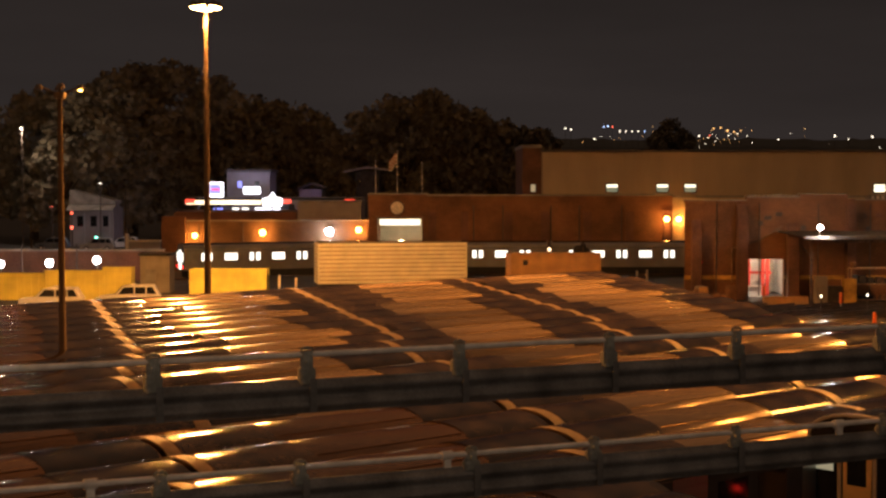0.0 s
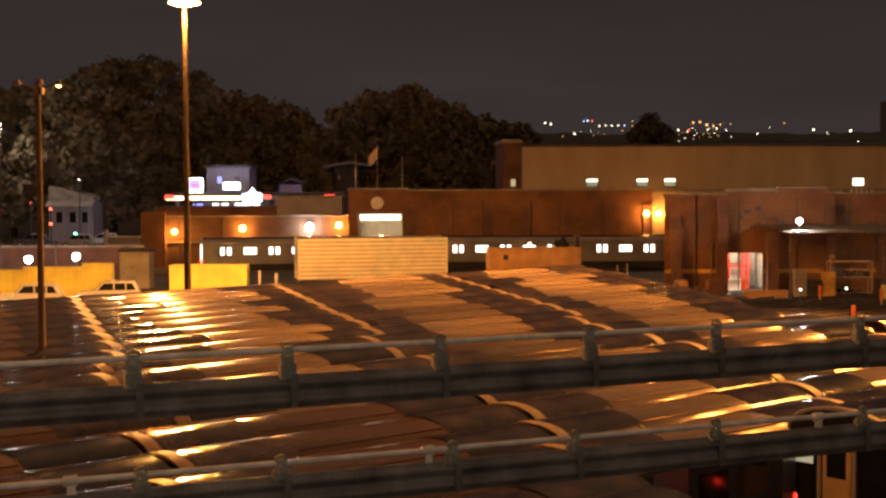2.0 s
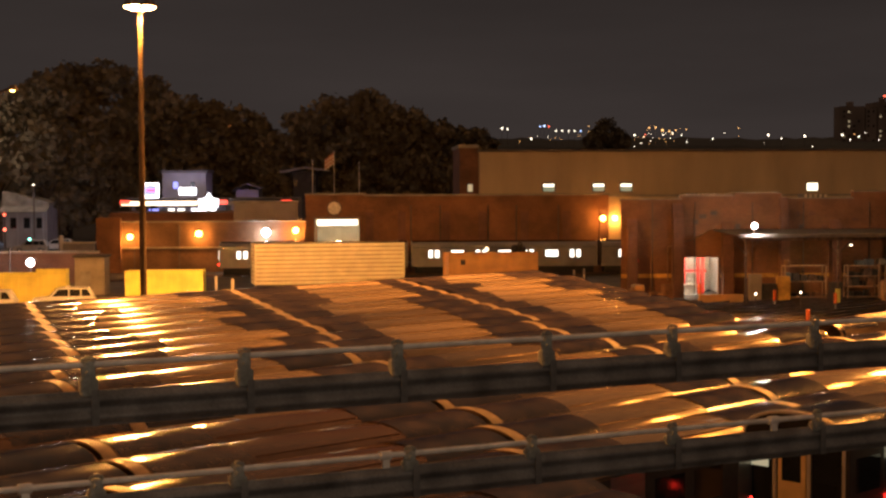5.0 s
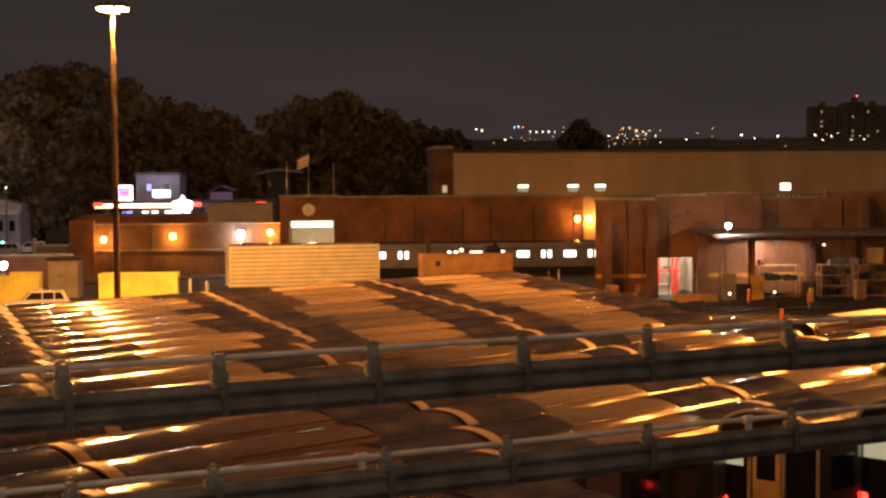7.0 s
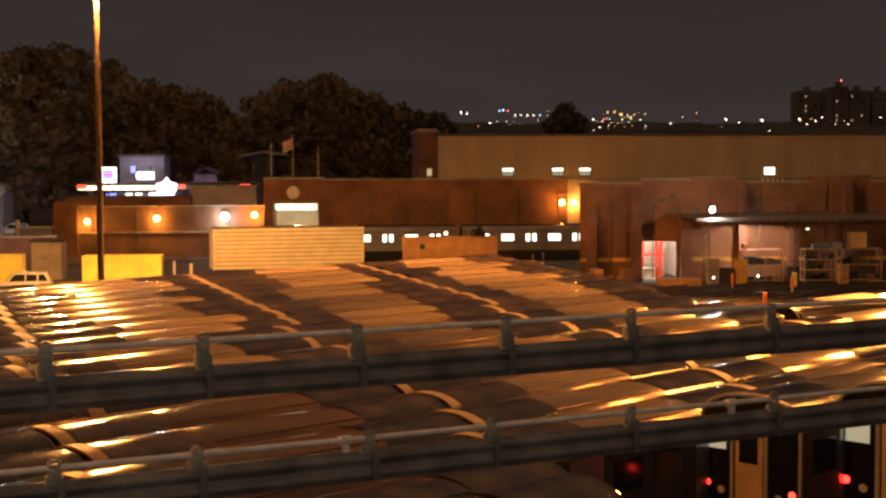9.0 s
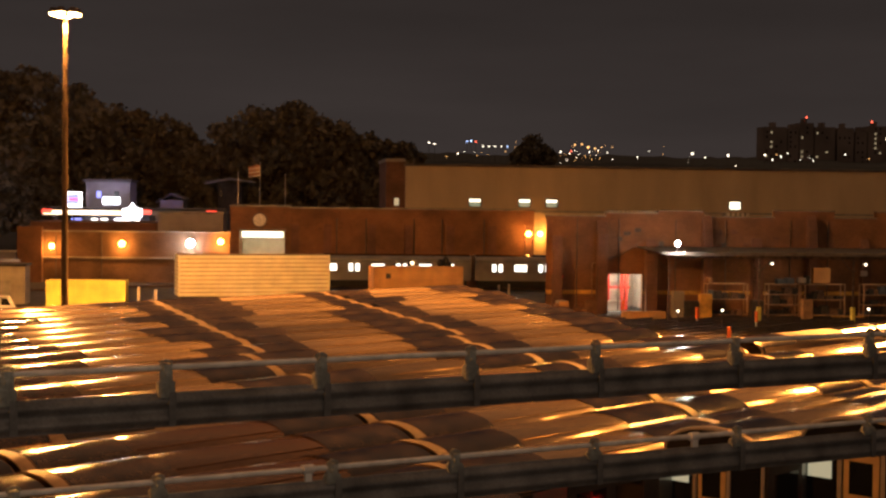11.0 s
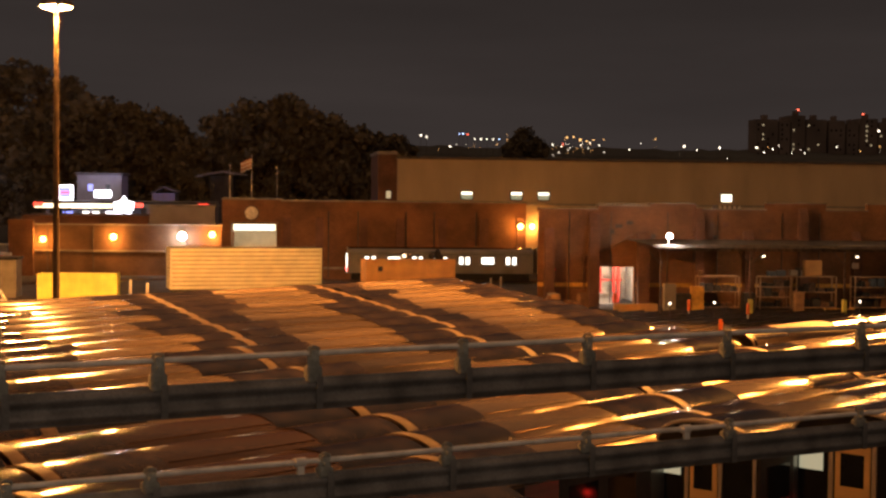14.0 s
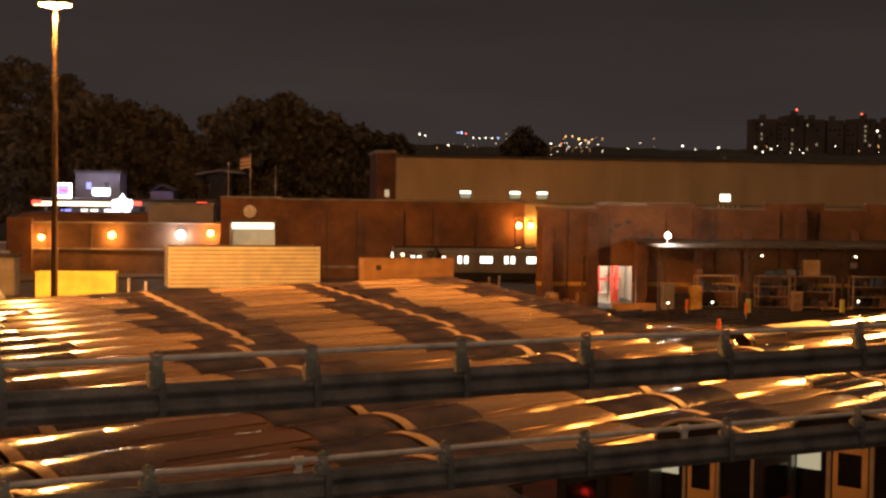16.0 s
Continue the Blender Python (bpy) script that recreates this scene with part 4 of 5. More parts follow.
def yard_boxes():
    y = 126.0
    container("trailer_container", 564, y, 12.7, 2.8, 1.25, Z(431, y), 11.0, M_WHITE, 0.3, "long white ribbed container glowing in lamp light", horizontal=True)
    b = container("site_box", 906, 124.0, 7.5, 2.4, 1.0, Z(450, 124.0), 8.0, M_ORANGE, 0.9, "orange brown plain site box with a small dark hatch")
    part("hatch", box(0.95, 1.35, -0.06, 0.0, Z(470, 124.0), Z(461, 124.0)), M_DARKBOX, b)
    part("beacon", ball((3.3, 0.6, Z(443, 124.0)), 0.16, seg=10), M_NEON, b, "small warm beacon")
    part("beacon_stem", tube((3.3, 0.6, Z(450, 124.0)), (3.3, 0.6, Z(443, 124.0)), 0.04, seg=6), M_POLE, b)
    for c, w, hh in ((1030, 0.55, 0.75), (1040, 0.5, 1.0), (1047, 0.35, 0.5)):
        xx = (c - 905) * 124.0 / 2647
        part("tarp_bundle", ball((xx, 1.2, Z(450, 124.0) + hh * 0.4), w * 0.6, seg=8, squash=hh / w * 0.8), M_UNDER, b, "dark tarp bundle")
    for col, row, d in ((494, 487, 104.0), (523, 492, 101.0), (1146, 478, 140.0), (1128, 480, 140.0)):
        tagged(finish(tube((X(col, d), d, 0), (X(col, d), d, Z(row, d)), 0.09, seg=8), "stub_post", M_WHITEBAND), "short pale post standing between tracks", "post", group="stub posts")
    container("yellow_skip", 336, 117.0, 5.9, 2.3, 0.0, Z(478, 117.0), 2.0, M_YELLOW, 0.45, "bright yellow ribbed skip in lamp light")
    for c0, c1, row in ((-120, -30, 481), (-30, 78, 485), (78, 182, 480), (182, 232, 474)):
        w = (c1 - c0) * 125 / 2647
        container("yellow_barrier_box", c0, 125.0, w - 0.08, 1.2, 0.0, Z(row, 125.0), 0.0, M_YELLOW, 0.6, "yellow painted barrier box")
    bo = empty("guard_booth", Matrix.Translation((X(247, 133.0), 133.0, 0)))
    wd = 52 * 133 / 2647
    part("body", box(0, wd, 0, 2.5, 0, Z(453, 133.0), bevel=0.03), M_GREYBOX, bo)
    part("roof", box(-0.15, wd + 0.15, -0.15, 2.65, Z(453, 133.0), Z(449, 133.0)), M_DARKBOX, bo)
    part("door", box(0.5, 1.4, -0.04, 0, 0, 2.1), M_CONCRETE, bo)
    tagged(bo, "small grey guard booth with a dark flat roof", "booth")
    # low wall with flood lamps behind the yellow boxes
    yw = 146.0
    w = setting("wall_yard", box(-62, X(290, yw), yw, yw + 0.4, 0, Z(445, yw)), M_BRICK_DARK, "low dark brick yard wall", "wall")
    part("coping", box(-62, X(290, yw), yw - 0.1, yw + 0.5, Z(445, yw), Z(441, yw)), M_CONCRETE, w)
    for col, row in ((0, 468), (87, 466), (171, 461), (-70, 468)):
        yy = 140.0
        f = empty("flood_lamp", Matrix.Translation((X(col, yy), yy, 0)))
        part("post", tube((0, 0, 0), (0, 0, Z(row, yy)), 0.07, seg=8), M_POLE, f)
        part("lens", ball((0, -0.15, Z(row, yy)), 0.34, seg=14), M_WHITELAMP, f)
        part("hood", box(-0.4, 0.4, -0.1, 0.25, Z(row, yy) + 0.1, Z(row, yy) + 0.45, bevel=0.04), M_POLE, f)
        tagged(f, "white flood lamp on a short post", "flood lamp", group="yard flood lamps")
        lamp(X(col, yy), yy - 0.9, Z(row, yy), 150, COOL, 0.25)
    for col, top in ((38, 435), (135, 432)):
        yy = 143.0
        tagged(finish(tube((X(col, yy), yy, 0), (X(col, yy), yy, Z(top, yy)), 0.09, 0.07, 8), "fence_post", M_POLE), "thin steel post by the yard wall", "post", group="wall posts")


def parked_car(col, y, turn, mat, label):
    root = empty("parked_car", pose(X(col, y), y, 0, 0, 0, turn))
    prof = [(0.0, 0.45), (0.04, 0.98), (1.25, 1.12), (1.85, 1.74), (2.2, 1.82), (4.25, 1.80), (4.62, 1.15), (4.75, 0.98), (4.75, 0.45)]
    bm = loft([[(x, yy, z) for x, z in prof] for yy in (0.0, 0.06, 1.74, 1.8)])
    part("body", bm, mat, root)
    part("windscreen", loft([[(1.31, yy, 1.16), (1.82, yy, 1.68), (1.76, yy, 1.74), (1.21, yy, 1.16)] for yy in (0.15, 1.65)]), M_GLASS_DARK, root)
    for x0, x1, x2, x3 in ((1.5, 2.72, 2.72, 1.98), (2.82, 3.62, 3.62, 2.82), (3.72, 4.44, 4.16, 3.72)):
        pane = loft([[(x0, yy, 1.16), (x1, yy, 1.16), (x2, yy, 1.70), (x3, yy, 1.70)] for yy in (-0.012, 0.02)])
        part("side_window", pane, M_GLASS_DARK, root)
    for x in (0.95, 3.85):
        for yy in (0.1, 1.7):
            wh = part("wheel", tube((x, yy - 0.11, 0.36), (x, yy + 0.11, 0.36), 0.36, seg=18), M_TYRE, root)
            part("rim", tube((x, yy - 0.13, 0.36), (x, yy + 0.13, 0.36), 0.2, seg=12), M_PIPE, wh)
    part("light_bar", box(2.5, 2.8, 0.35, 1.45, 1.82, 1.92, bevel=0.02), M_PIPE, root)
    tagged(root, label, "car", group="parked cars")


yard_boxes()
parked_car(30, 113.5, 4, M_CARPAINT, "white parked utility car beside the yellow boxes")
parked_car(172, 116.0, 8, M_CARPAINT, "white parked utility car beside the yellow boxes")

# ---- street beyond: filling station, houses, signals ----


def street():
    y = 205.0
    st = empty("filling_station")
    tagged(st, "filling station canopy with glowing warm and red strips", "filling station")
    part("canopy", box(X(330, y), X(640, y), y, y + 8, Z(362, y), Z(350, y)), M_CONCRETE, st)
    part("strip", box(X(330, y), X(462, y), y - 0.06, y, Z(362, y), Z(355, y)), M_NEON, st, "warm white light strip")
    part("strip", box(X(332, y), X(640, y), y - 0.05, y, Z(354, y), Z(350, y)), M_DARKBOX, st)
    for c0, c1 in ((328, 345), (500, 515), (610, 628)):
        part("red_strip", box(X(c0, y), X(c1, y), y - 0.08, y - 0.02, Z(360, y), Z(353, y)), M_NEON_RED, st, "red light strip")
    for col in (345, 420, 520, 620):
        part("column", box(X(col, y) - 0.2, X(col, y) + 0.2, y + 3, y + 3.4, 0, Z(362, y)), M_PLASTER, st)
    part("kiosk", box(X(375, y), X(500, y), y + 9, y + 15, 0, Z(364, y)), M_PLASTER, st)
    for c0, c1, mat in ((378, 395, M_SIGN_BLUE), (412, 440, M_WIN_LIT), (452, 495, M_SIGN_WHITE)):
        part("kiosk_window", box(X(c0, y + 9), X(c1, y + 9), y + 8.9, y + 9, Z(384, y + 9), Z(368, y + 9)), mat, st)
    # star-topped price sign, plain shape
    sg = empty("lit_sign", Matrix.Translation((X(482, 200.0), 200.0, 0)))
    bm = bmesh.new()
    zc = Z(355, 200.0)
    pts = [(-1.25, -0.8), (1.25, -0.8), (1.35, 0.25), (0.55, 0.45), (0.05, 1.15), (-0.45, 0.45), (-1.35, 0.25)]
    bm = loft([[(x, yy, zc + z) for x, z in pts] for yy in (-0.12, 0.12)])
    part("face", bm, M_SIGN_WHITE, sg, "glowing white star-topped face")
    part("pole", tube((0, 0.05, 0), (0, 0.05, zc - 0.8), 0.12, seg=8), M_POLE, sg)
    tagged(sg, "glowing white star-topped sign on a pole", "sign")
    sg = empty("lit_sign", Matrix.Translation((X(382, 210.0), 210.0, 0)))
    zc = Z(336, 210.0)
    part("frame", box(-1.1, 1.1, -0.1, 0.1, zc - 1.05, zc + 1.05, bevel=0.05), M_SIGN_WHITE, sg)
    part("panel", box(-0.75, 0.75, -0.13, -0.09, zc - 0.6, zc + 0.75), M_SIGN_BLUE, sg)
    part("bar", box(-0.6, 0.6, -0.15, -0.12, zc - 0.1, zc + 0.15), M_NEON_RED, sg)
    part("pole", tube((0, 0, 0), (0, 0, zc - 1.0), 0.12, seg=8), M_POLE, sg)
    tagged(sg, "square lit sign with blue panel and red bar", "sign")
    # houses
    for c0, c1, row, yy, gab in ((402, 478, 305, 232.0, False), (530, 570, 335, 240.0, True), (612, 688, 303, 246.0, True)):
        h = empty("house")
        tagged(h, "pale house half hidden among dark trees", "house", group="houses beyond the street")
        x0, x1 = X(c0, yy), X(c1, yy)
        z = Z(row, yy)
        if gab:
            inset = 0.0 if c0 == 530 else 1.6
            part("wall", box(x0 + inset, x1 - inset, yy + inset, yy + 8, 0, z), M_PLASTER if c0 == 530 else M_DARKBOX, h)
            top = z + (x1 - x0) * (0.30 if c0 == 530 else 0.11)
            rb = loft([[(x0 - 0.4, a, z), ((x0 + x1) / 2, a, top), (x1 + 0.4, a, z + 0.25), (x1 + 0.4, a, z), ((x0 + x1) / 2, a, top - 0.3), (x0 - 0.4, a, z - 0.3)] for a in (yy - 0.4, yy + 8.4)])
            part("roof", rb, M_PLASTER if c0 == 612 else M_HOUSEROOF, h)
        else:
            part("wall", box(x0, x1, yy, yy + 9, 0, z), M_PLASTER, h)
            part("roof", box(x0 - 0.3, x1 + 0.3, yy - 0.3, yy + 9.3, z, z + 0.4), M_HOUSEROOF, h)
        for i in range(2):
            xw = x0 + (x1 - x0) * (0.3 + 0.4 * i)
            part("window", box(xw - 0.35, xw + 0.35, yy - 0.05, yy, z - 2.4, z - 1.4), M_SIGN_BLUE if i == 0 and c0 == 402 else M_GLASS_DARK, h)
    b = empty("lit_sign", Matrix.Translation((X(446, 228.0), 228.0, 0)))
    zc = Z(338, 228.0)
    part("face", box(-1.3, 1.3, -0.1, 0.1, zc - 0.5, zc + 0.6, bevel=0.1), M_SIGN_WHITE, b)
    part("post", tube((0, 0, 0), (0, 0, zc - 0.5), 0.1, seg=8), M_POLE, b)
    tagged(b, "glowing white shop sign", "sign")
    lamp(X(446, 228), 226.0, zc + 0.3, 700, (0.72, 0.66, 1.0), 0.3)
    lamp(X(548, 237), 236.0, Z(330, 237), 90, (0.50, 0.42, 1.0), 0.3)
    lamp(X(420, 205), 203.0, Z(375, 205), 500, (0.8, 0.75, 1.0), 0.3)
    # signal and street lamps at the left
    for col, row, mat, r in ((127, 377, M_CITY_RED, 0.28), (127, 403, M_CITY_RED, 0.34), (170, 421, M_GREEN_SIG, 0.30), (40, 228, M_CITY, 0.28),
                             (92, 366, M_CITY_RED, 0.12), (178, 325, M_CITY, 0.16)):
        yy = 225.0
        s = empty("street_signal", Matrix.Translation((X(col, yy), yy, 0)))
        part("pole", tube((0, 0.1, 0), (0, 0.1, Z(row, yy)), 0.1, seg=8), M_POLE, s)
        part("lens", ball((0, -0.1, Z(row, yy)), r * 0.7, seg=10), mat, s)
        tagged(s, "street light glowing beyond the yard", "street light", group="street lights")
    lamp(X(40, 224.2), 224.0, Z(228, 225.0) - 0.3, 2200, (1.0, 0.80, 0.62), 0.3)
    # a pale house with a porch, a low white wall and cars standing along the street
    ph = empty("house")
    yy = 226.0
    xa, xb = X(122, yy), X(196, yy)
    zr = Z(362, yy)
    part("wall", box(xa, xb, yy + 2.0, yy + 9.0, 0, zr), M_PLASTER, ph)
    part("porch_roof", loft([[(xa - 0.4, yy - 0.3, zr - 1.0 + d), (xb + 0.4, yy - 0.3, zr - 1.0 + d), (xb + 0.4, yy + 2.2, zr - 0.1 + d), (xa - 0.4, yy + 2.2, zr - 0.1 + d)] for d in (0.0, 0.18)]), M_CONCRETE, ph)
    part("roof", loft([[(xa - 0.3, a, zr), (xa - 0.3, a, zr + 2.2), (xb + 0.3, a, zr + 0.5), (xb + 0.3, a, zr)] for a in (yy + 1.7, yy + 9.3)]), M_CONCRETE, ph)
    for k in (0.04, 0.36, 0.68, 0.96):
        xp = xa + (xb - xa) * k
        part("porch_post", box(xp - 0.09, xp + 0.09, yy - 0.1, yy + 0.08, 0, zr - 0.95), M_PLASTER, ph)
    for k in (0.2, 0.52, 0.82):
        xp = xa + (xb - xa) * k
        part("window", box(xp - 0.5, xp + 0.5, yy + 1.94, yy + 2.0, zr - 3.4, zr - 1.8), M_GLASS_DARK, ph)
    tagged(ph, "pale house with a sloped porch roof by the street", "house", group="houses beyond the street")
    lamp(X(205, 220), 219.0, Z(352, 220), 110, (0.86, 0.84, 1.0), 0.3)
    lw = empty("low_wall", Matrix.Translation((X(226, 196.0), 196.0, 0)))
    part("panel", box(0, 4.2, 0, 0.3, 0, Z(428, 196.0)), M_PLASTER, lw)
    part("coping", box(-0.1, 4.3, -0.08, 0.38, Z(428, 196.0), Z(425, 196.0)), M_WHITEBAND, lw)
    part("pier", box(-0.3, 0.1, -0.1, 0.4, 0, Z(414, 196.0)), M_WHITEBAND, lw)
    tagged(lw, "low pale wall with an end pier by the street", "wall")
    for col, d, mat, lab in ((60, 214.0, M_BLUEBOX, "dark blue car parked along the street"), (140, 212.0, M_GREYBOX, "grey car parked along the street"),
                             (186, 216.0, M_CARPAINT, "white car parked along the street")):
        parked_car(col, d, 2, mat, lab)
    # pale pavement and a street lit by its lamps
    lamp(X(170, 218), 216.0, 6.0, 330, (0.85, 0.85, 1.0), 0.4)
    lamp(X(240, 212), 210.0, 5.0, 300, (0.85, 0.85, 1.0), 0.4)
    for col, top, yy in ((222, 335, 200.0), (55, 395, 190.0)):
        tagged(finish(tube((X(col, yy), yy, 0), (X(col, yy), yy, Z(top, yy)), 0.16, 0.1, 10), "utility_pole", M_BARK), "wooden utility pole by the street", "pole", group="utility poles")


street()

# ---- flagpoles on the gatehouse ----
FLAG_POLE = []


def flagpoles():
    y = 163.0
    zr = Z(345, 161.0)
    for col, row in ((665, 285), (703, 268), (747, 288)):
        p = empty("flagpole", Matrix.Translation((X(col, y), y, zr)))
        part("pole", tube((0, 0, 0), (0, 0, Z(row, y) - zr), 0.045, 0.03, 8), M_PIPE, p)
        part("finial", ball((0, 0, Z(row, y) - zr), 0.07, seg=8), M_PIPE, p)
        tagged(p, "slender pale flagpole on the gatehouse roof", "flagpole", group="gatehouse flagpoles")
    FLAG_POLE.append((X(703, y), y, Z(272, y)))


flagpoles()


def flag():
    f = empty("flag", Matrix.Translation(FLAG_POLE[0]))
    tagged(f, "red and white striped flag moving in the wind", "flag")
    pieces = []
    for i in range(4):
        k = empty("cloth_strip")
        k.parent = f
        for j in range(6):
            zz = -j * 0.2
            part("stripe", box(-0.34, 0.0, -0.012, 0.012, zz - 0.2, zz), M_FLAG if j % 2 == 0 else M_FLAG_PALE, k)
        pieces.append(k)
    return f, pieces


FLAG, FLAG_STRIPS = flag()

# ---- trees ----


def tree(x, y, height, spread, seed, name_label="broad dark tree at night"):
    rng = random.Random(seed)
    root = empty("tree", Matrix.Translation((x, y, 0)))
    trunk = tube((0, 0, 0), (0.2, 0, height * 0.45), height * 0.03, height * 0.018, 8)
    for i in range(6):
        a = rng.uniform(0, math.tau)
        z0 = height * rng.uniform(0.25, 0.45)
        tube((0.1, 0, z0), (math.cos(a) * spread * 0.55, math.sin(a) * spread * 0.4, height * rng.uniform(0.5, 0.8)), height * 0.012, height * 0.004, 6, bm=trunk)
    part("trunk", trunk, M_BARK, root)
    verts, faces = [], []
    clumps = []
    for i in range(70):
        a, r = rng.uniform(0, math.tau), math.sqrt(rng.random())
        h = rng.uniform(0.22, 1.0)
        wide = math.sqrt(max(0.05, 1 - ((h - 0.45) / 0.56) ** 2))
        clumps.append((math.cos(a) * r * spread * wide, math.sin(a) * r * spread * wide * 0.7, height * (0.08 + 0.92 * h) - height * 0.08, spread * rng.uniform(0.17, 0.30)))
    for cx, cy, cz, cr in clumps:
        for j in range(80):
            v = Vector((rng.gauss(0, 1), rng.gauss(0, 1), rng.gauss(0, 1))).normalized() * cr * rng.uniform(0.55, 1.08)
            c = Vector((cx, cy, cz)) + v
            s = rng.uniform(0.3, 0.75)
            a = Vector((rng.gauss(0, 1), rng.gauss(0, 1), rng.gauss(0, 1))).normalized()
            b = a.cross(Vector((rng.gauss(0, 1), rng.gauss(0, 1), rng.gauss(0, 1)))).normalized()
            k = len(verts)
            verts += [c + a * s, c + b * s * 0.7, c - a * s, c - b * s * 0.7]
            faces.append((k, k + 1, k + 2, k + 3))
    me = bpy.data.meshes.new("crown")
    me.from_pydata(verts, [], faces)
    me.materials.append(M_LEAF)
    ob = new("crown", me)
    ob.parent = root
    tagged(ob, kind="stuff")
    tagged(root, name_label, "tree", group="trees beyond the yard")
    return root


def woods():
    rows = ((-60, 180, 262, 7.5), (60, 150, 250, 8.0), (165, 135, 240, 8.5), (235, 100, 250, 9.0), (310, 100, 252, 9.0), (380, 128, 256, 8.5),
            (440, 165, 262, 8.0), (505, 168, 270, 8.0), (560, 192, 272, 6.5), (640, 195, 262, 7.5), (705, 165, 262, 8.0), (765, 156, 266, 8.5), (820, 180, 268, 8.0),
            (880, 210, 272, 7.0), (925, 218, 285, 6.0), (960, 222, 300, 5.0), (110, 240, 232, 6.0), (200, 215, 236, 6.5), (290, 220, 246, 7.0), (360, 225, 262, 7.0),
            (480, 245, 285, 7.0), (590, 250, 285, 7.0), (670, 230, 285, 8.0), (740, 250, 280, 7.5), (810, 250, 280, 7.5), (870, 262, 285, 7.0), (-120, 190, 255, 8.0))
    for i, (col, row, y, spread) in enumerate(rows):
        tree(X(col, y), y, Z(row, y), spread, 40 + i)
    for i, (col, row, y, spread) in enumerate(((1185, 205, 520.0, 7.5), (1165, 222, 525.0, 6.0), (1208, 222, 525.0, 6.0))):
        tree(X(col, y), y, Z(row, y), spread, 90 + i, "lone dark tree on the far ridge")


woods()

# ---- far ridge, towers and city lights ----


def far_ridge():
    bm = bmesh.new()
    rng = random.Random(4)
    n = 160
    y = 1000.0
    lo, mid, hi = [], [], []
    for i in range(n + 1):
        col = -400 + 2700 * i / n
        row = 248 - 7 * noise.noise((i * 0.13, 3.0, 0)) - 4 * rng.random()
        lo.append(bm.verts.new((X(col, y) * 0.62, 620, 0)))
        mid.append(bm.verts.new((X(col, 800), 800, Z(row + 14, 800))))
        hi.append(bm.verts.new((X(col, y), y, Z(row, y))))
    for i in range(n):
        bm.faces.new((lo[i], lo[i + 1], mid[i + 1], mid[i]))
        bm.faces.new((mid[i], mid[i + 1], hi[i + 1], hi[i]))
    ob = finish(bm, "far_ridge", M_FARHILL)
    tagged(ob, "dark wooded ridge on the horizon", "hill", kind="stuff")


def towers():
    y = 920.0
    rng = random.Random(12)
    for c0, c1, row in ((1608, 1650, 190), (1652, 1672, 193), (1674, 1700, 182), (1702, 1740, 189), (1744, 1775, 190), (1778, 1800, 196), (1802, 1836, 186), (1838, 1880, 192)):
        t = empty("apartment_tower")
        x0, x1, z = X(c0, y), X(c1, y), Z(row, y)
        part("wall", box(x0, x1, y, y + 16, 0, z), M_TOWER, t)
        part("roof_house", box(x0 + (x1 - x0) * 0.4, x0 + (x1 - x0) * 0.6, y + 4, y + 10, z, z + 3.0), M_TOWER, t)
        xx = x0 + 1.2
        while xx < x1 - 1.5:
            zz = Z(262, y)
            while zz < z - 2:
                if rng.random() < 0.11:
                    part("window", box(xx, xx + 0.9, y - 0.06, y, zz, zz + 1.1), M_WINDOW_FAR, t)
                elif rng.random() < 0.35:
                    part("window", box(xx, xx + 1.1, y - 0.05, y, zz, zz + 1.4), M_GLASS_DARK, t)
                zz += 3.0
            xx += 3.1
        tagged(t, "dark apartment tower with scattered lit windows", "apartment tower", group="far towers")
    for col, row in ((1674 + 12, 172), (1808, 178)):
        m = empty("roof_beacon", Matrix.Translation((X(col, y), y, Z(row, y))))
        part("stem", tube((0, 0, -5), (0, 0, 0), 0.3, seg=6), M_TOWER, m)
        part("lens", ball((0, 0, 0), 0.55, seg=8), M_CITY_RED, m)
        tagged(m, "red aircraft beacon on a tower roof", "beacon", group="tower beacons")


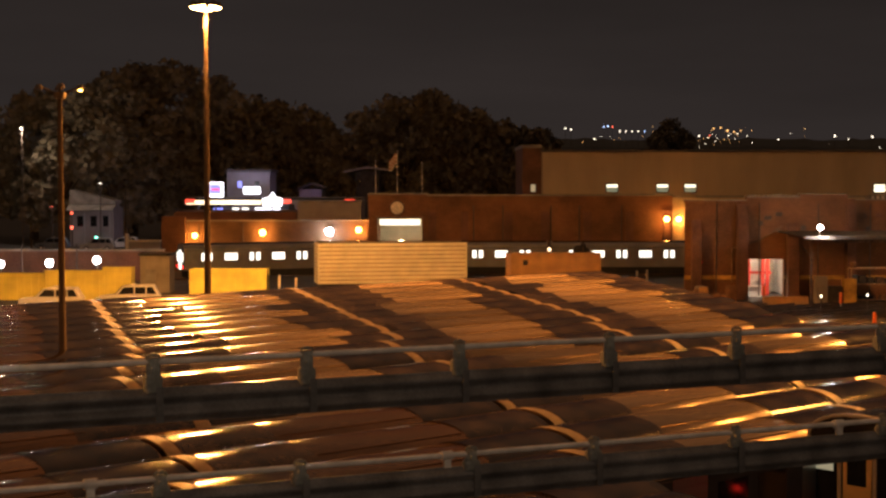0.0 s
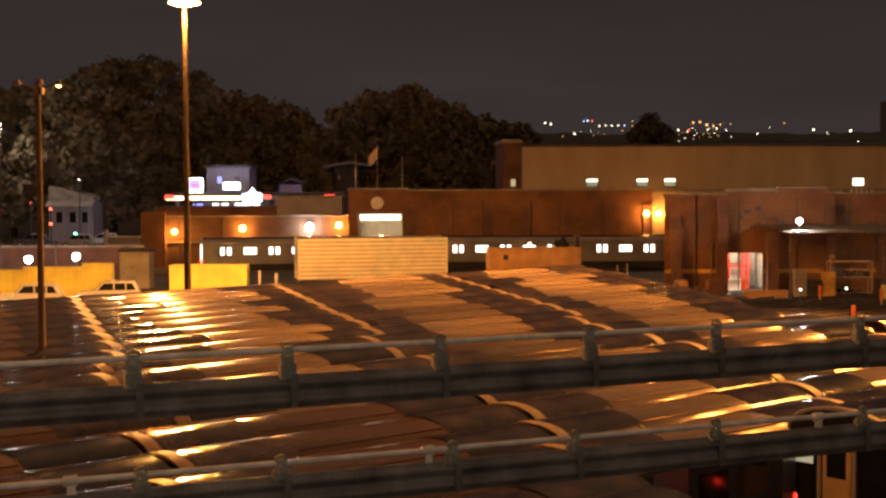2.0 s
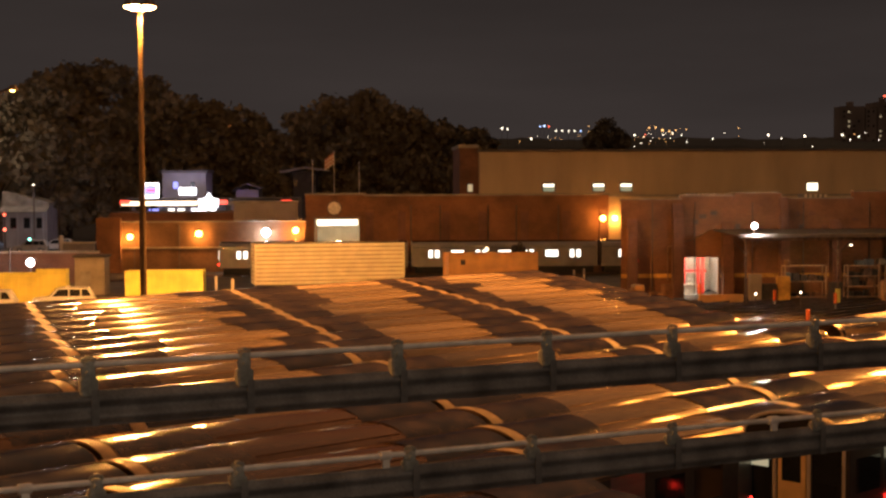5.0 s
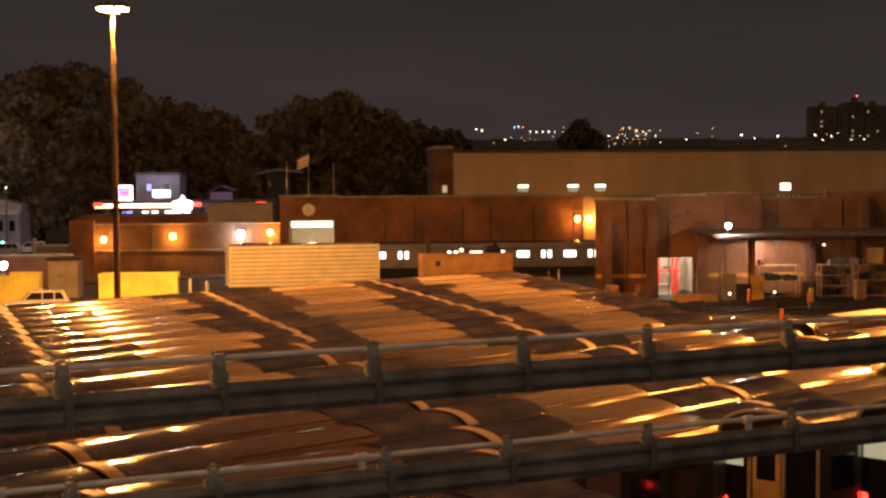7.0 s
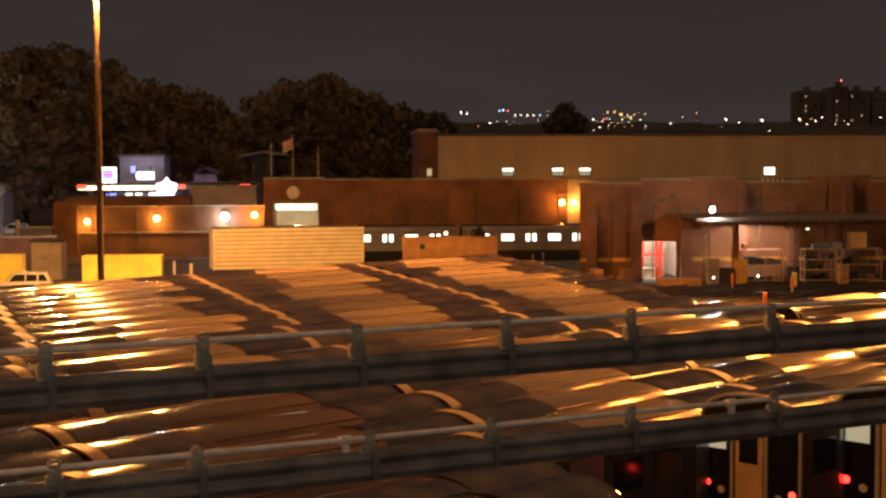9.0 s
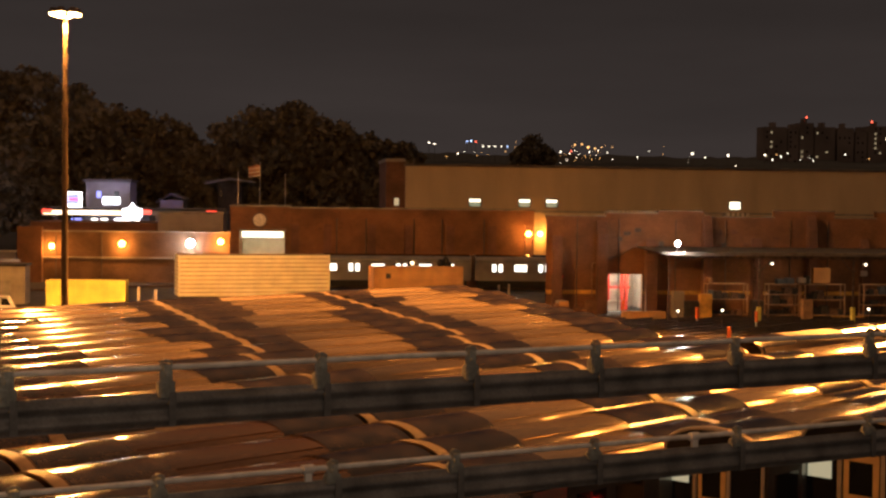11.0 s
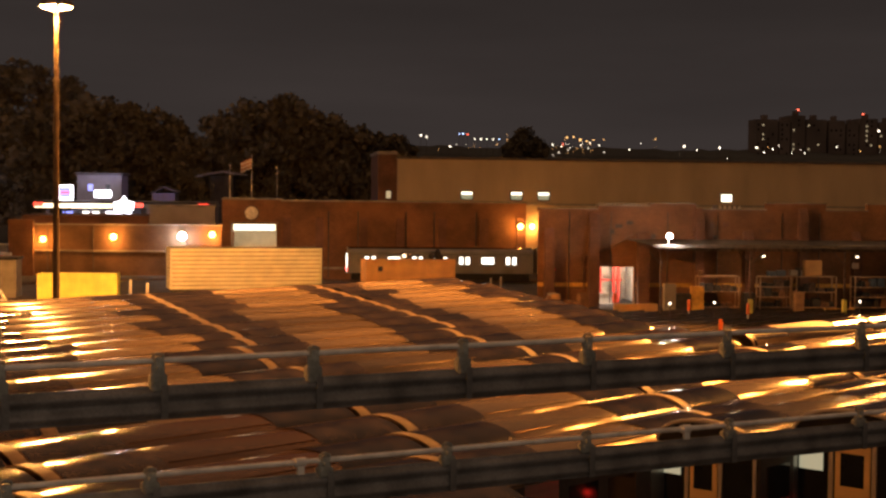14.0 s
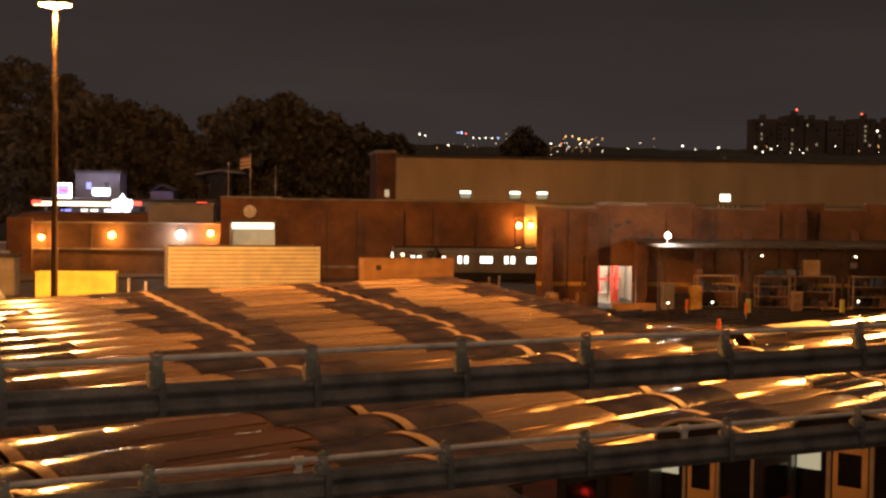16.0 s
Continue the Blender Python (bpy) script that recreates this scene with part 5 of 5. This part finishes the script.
def city_lights():
    rng = random.Random(21)
    y = 760.0
    fixed = [(1000, 228, M_CITY, 0.9), (1010, 230, M_CITY, 0.8), (1075, 224, M_CITY_BLUE, 0.9), (1083, 225, M_CITY_RED, 0.8), (1068, 225, M_CITY_BLUE, 0.7),
             (1096, 233, M_CITY, 0.7), (1107, 233, M_CITY, 0.7), (1118, 233, M_CITY, 0.7), (1129, 233, M_CITY, 0.7), (1140, 233, M_CITY_BLUE, 0.7),
             (1052, 247, M_CITY, 0.7), (1262, 228, M_CITY_ORANGE, 1.0), (1274, 227, M_CITY_ORANGE, 1.0), (1286, 232, M_CITY_ORANGE, 1.4), (1298, 234, M_CITY_ORANGE, 1.0),
             (1236, 241, M_CITY, 0.8), (1255, 240, M_CITY_RED, 0.7), (1310, 232, M_CITY_ORANGE, 0.8), (1376, 248, M_CITY, 0.7), (1476, 241, M_CITY, 1.1),
             (1542, 243, M_CITY, 1.1), (1500, 247, M_CITY, 0.6), (1610, 241, M_CITY, 1.0), (1640, 244, M_CITY, 0.8), (1624, 250, M_CITY, 0.7), (1556, 262, M_CITY, 0.5),
             (1838, 208, M_CITY, 1.2), (955, 250, M_CITY, 0.6), (1330, 253, M_CITY, 0.5), (1700, 250, M_CITY, 0.6)]
    for col, row, mat, r in fixed:
        s = empty("street_lamp", Matrix.Translation((X(col, y), y, Z(row, y))))
        part("lens", ball((0, 0, 0), r * 0.42, seg=8), mat, s)
        part("pole", tube((0, 0.3, -9), (0, 0.3, 0), 0.12, seg=6), M_POLE, s)
        tagged(s, "tiny far street lamp on the dark ridge", "street lamp", group="far city lights")
    for mat, k in ((M_CITY_ORANGE, 34), (M_CITY, 26)):
        bm = bmesh.new()
        for i in range(k):
            col = rng.choice((rng.uniform(985, 1330), rng.uniform(1230, 1320), rng.uniform(950, 1850)))
            ball((X(col, y + 5), y + 5, Z(rng.gauss(243, 6), y)), rng.uniform(0.10, 0.27), bm=bm, seg=6)
        ob = finish(bm, "city_glints", mat)
        tagged(ob, "scatter of tiny city lights on the ridge", "city lights", kind="stuff")


far_ridge()
towers()
city_lights()

# ---- moving train on the far track ----
FT_Y = 156.0
FT_L = 19.8


def far_track(x):
    """Depth of the running track at x: straight along the barn, curving nearer at the west end."""
    d = max(0.0, -13.0 - x)
    return FT_Y - 0.040 * d * d


def far_path(s):
    """Point and heading at the arc length s, with s = 0 at x = -13."""
    if s >= 0:
        return -13.0 + s, FT_Y, 0.0
    x, left = -13.0, -s
    while left > 0:
        step = min(0.25, left)
        slope = 0.08 * max(0.0, -13.0 - x)
        x -= step / math.sqrt(1 + slope * slope)
        left -= step
    return x, far_track(x), math.degrees(math.atan(0.08 * max(0.0, -13.0 - x)))


def moving_car(last):
    car = empty("moving_subway_car")
    half = 1.5
    ring = [(-half, 1.0)] + [(-p[0], p[1]) for p in arch_profile(half, 3.1, 3.65)] + [(half, 1.0)]
    part("body", loft([[(x, y, z) for y, z in ring] for x in (0.2, FT_L - 0.2)]), M_TRAIN, car)
    part("roof", roof_band(0.3, FT_L - 0.3, 0.03, w=3.02), M_UNIT, car)
    part("underframe", box(0.6, FT_L - 0.6, -1.2, 1.2, 0.3, 0.99), M_UNDER, car)
    pitch = 4.9
    for i in range(4):
        xd = 2.55 + i * pitch
        if xd > FT_L - 1.2:
            continue
        d = part("door", box(xd - 0.68, xd + 0.68, -half - 0.03, -half + 0.03, 1.08, 3.02), M_TRAIN, car)
        for sx in (-0.34, 0.34):
            part("door_window", box(xd + sx - 0.20, xd + sx + 0.20, -half - 0.05, -half - 0.025, 1.95, 2.72, bevel=0.02), M_WIN_LIT, d, "lit door window")
        if i < 3:
            w0 = xd + pitch / 2
            part("window", box(w0 - 0.64, w0 + 0.64, -half - 0.02, -half + 0.02, 2.0, 2.68), M_WIN_LIT, car, "lit side window")
    for x in (3.0, FT_L - 3.0):
        for sx in (-1.0, 1.0):
            part("wheel", tube((x + sx, -0.85, 0.62), (x + sx, -0.7, 0.62), 0.42, seg=16), M_UNDER, car)
    if last:
        part("end_door", box(0.13, 0.2, -0.4, 0.4, 1.1, 3.0), M_WIN_LIT, car, "lit end door")
        for sy in (-1, 1):
            part("end_window", box(0.14, 0.2, sy * 0.95 - 0.32, sy * 0.95 + 0.32, 1.9, 2.75), M_WIN_LIT, car)
            part("tail_light", ball((0.14, sy * 1.15, 1.35), 0.1, seg=8), M_RED, car)
    tagged(car, "stainless subway car with lit windows rolling past the barn", "train car", group="moving train")
    return car


MOVING = [moving_car(i == 0) for i in range(6)]


def running_track():
    t = empty("running_track")
    for off in (-0.72, 0.72):
        bm = bmesh.new()
        x = -60.0
        while x < 180:
            x2 = x + 2.0
            y0, y1 = far_track(x), far_track(x2)
            if y0 > 100:
                tube((x, y0 + off, 0.22), (x2, y1 + off, 0.22), 0.06, seg=6, bm=bm)
            x = x2
        part("rail", bm, M_RAIL, t)
    tagged(t, "running track in front of the brick barn", "railway track", group="yard tracks")


running_track()


def tail_at(t):
    """Where the train's tail is along its track: a little slower between 3.3 and 6.3 seconds."""
    k = min(1.0, max(0.0, (t - 3.3) / 3.0))
    return 14.24 + 2.46 * (t - 12.5) + 0.95 * (1.0 - k * k * (3.0 - 2.0 * k))


def motions():
    times = [i * 0.5 for i in range(33)]
    for i, car in enumerate(MOVING):
        rows = []
        for t in times:
            a = far_path(tail_at(t) + i * FT_L)
            b = far_path(tail_at(t) + (i + 1) * FT_L)
            turn = math.degrees(math.atan2(b[1] - a[1], b[0] - a[0]))
            rows.append((t, pose(a[0], a[1], 0.08, 0, 0, turn)))
        walk(car, rows)
    # the added cover's slide stands for the lamp going on and off
    shut, wide_open = pose(0, 0, 0), pose(1.35, 0, 0)
    walk(WORK_LAMP[0], [(0.0, shut), (5.0, shut), (5.3, wide_open), (9.1, wide_open), (9.35, shut), (16.0, shut)])
    fx, fy, fz = FLAG_POLE[0]
    walk(FLAG, [(t, pose(fx, fy, fz, 0, 0, 12 * math.sin(1.7 * t) + 20)) for t in times])
    for i, k in enumerate(FLAG_STRIPS):
        rows = []
        for t in times:
            lift = 0.30 + 0.45 * min(1.0, max(0.0, (t - 2.0) / 6.0)) + 0.12 * math.sin(1.3 * t)
            ang = radians(75 * (1 - lift))
            rows.append((t, pose(-0.32 * i * math.cos(ang), 0.05 * i * math.sin(2.2 * t + i), -0.32 * i * math.sin(ang), 0, 0, 18 * math.sin(2.2 * t + 1.1 * i))))
        walk(k, rows)


motions()
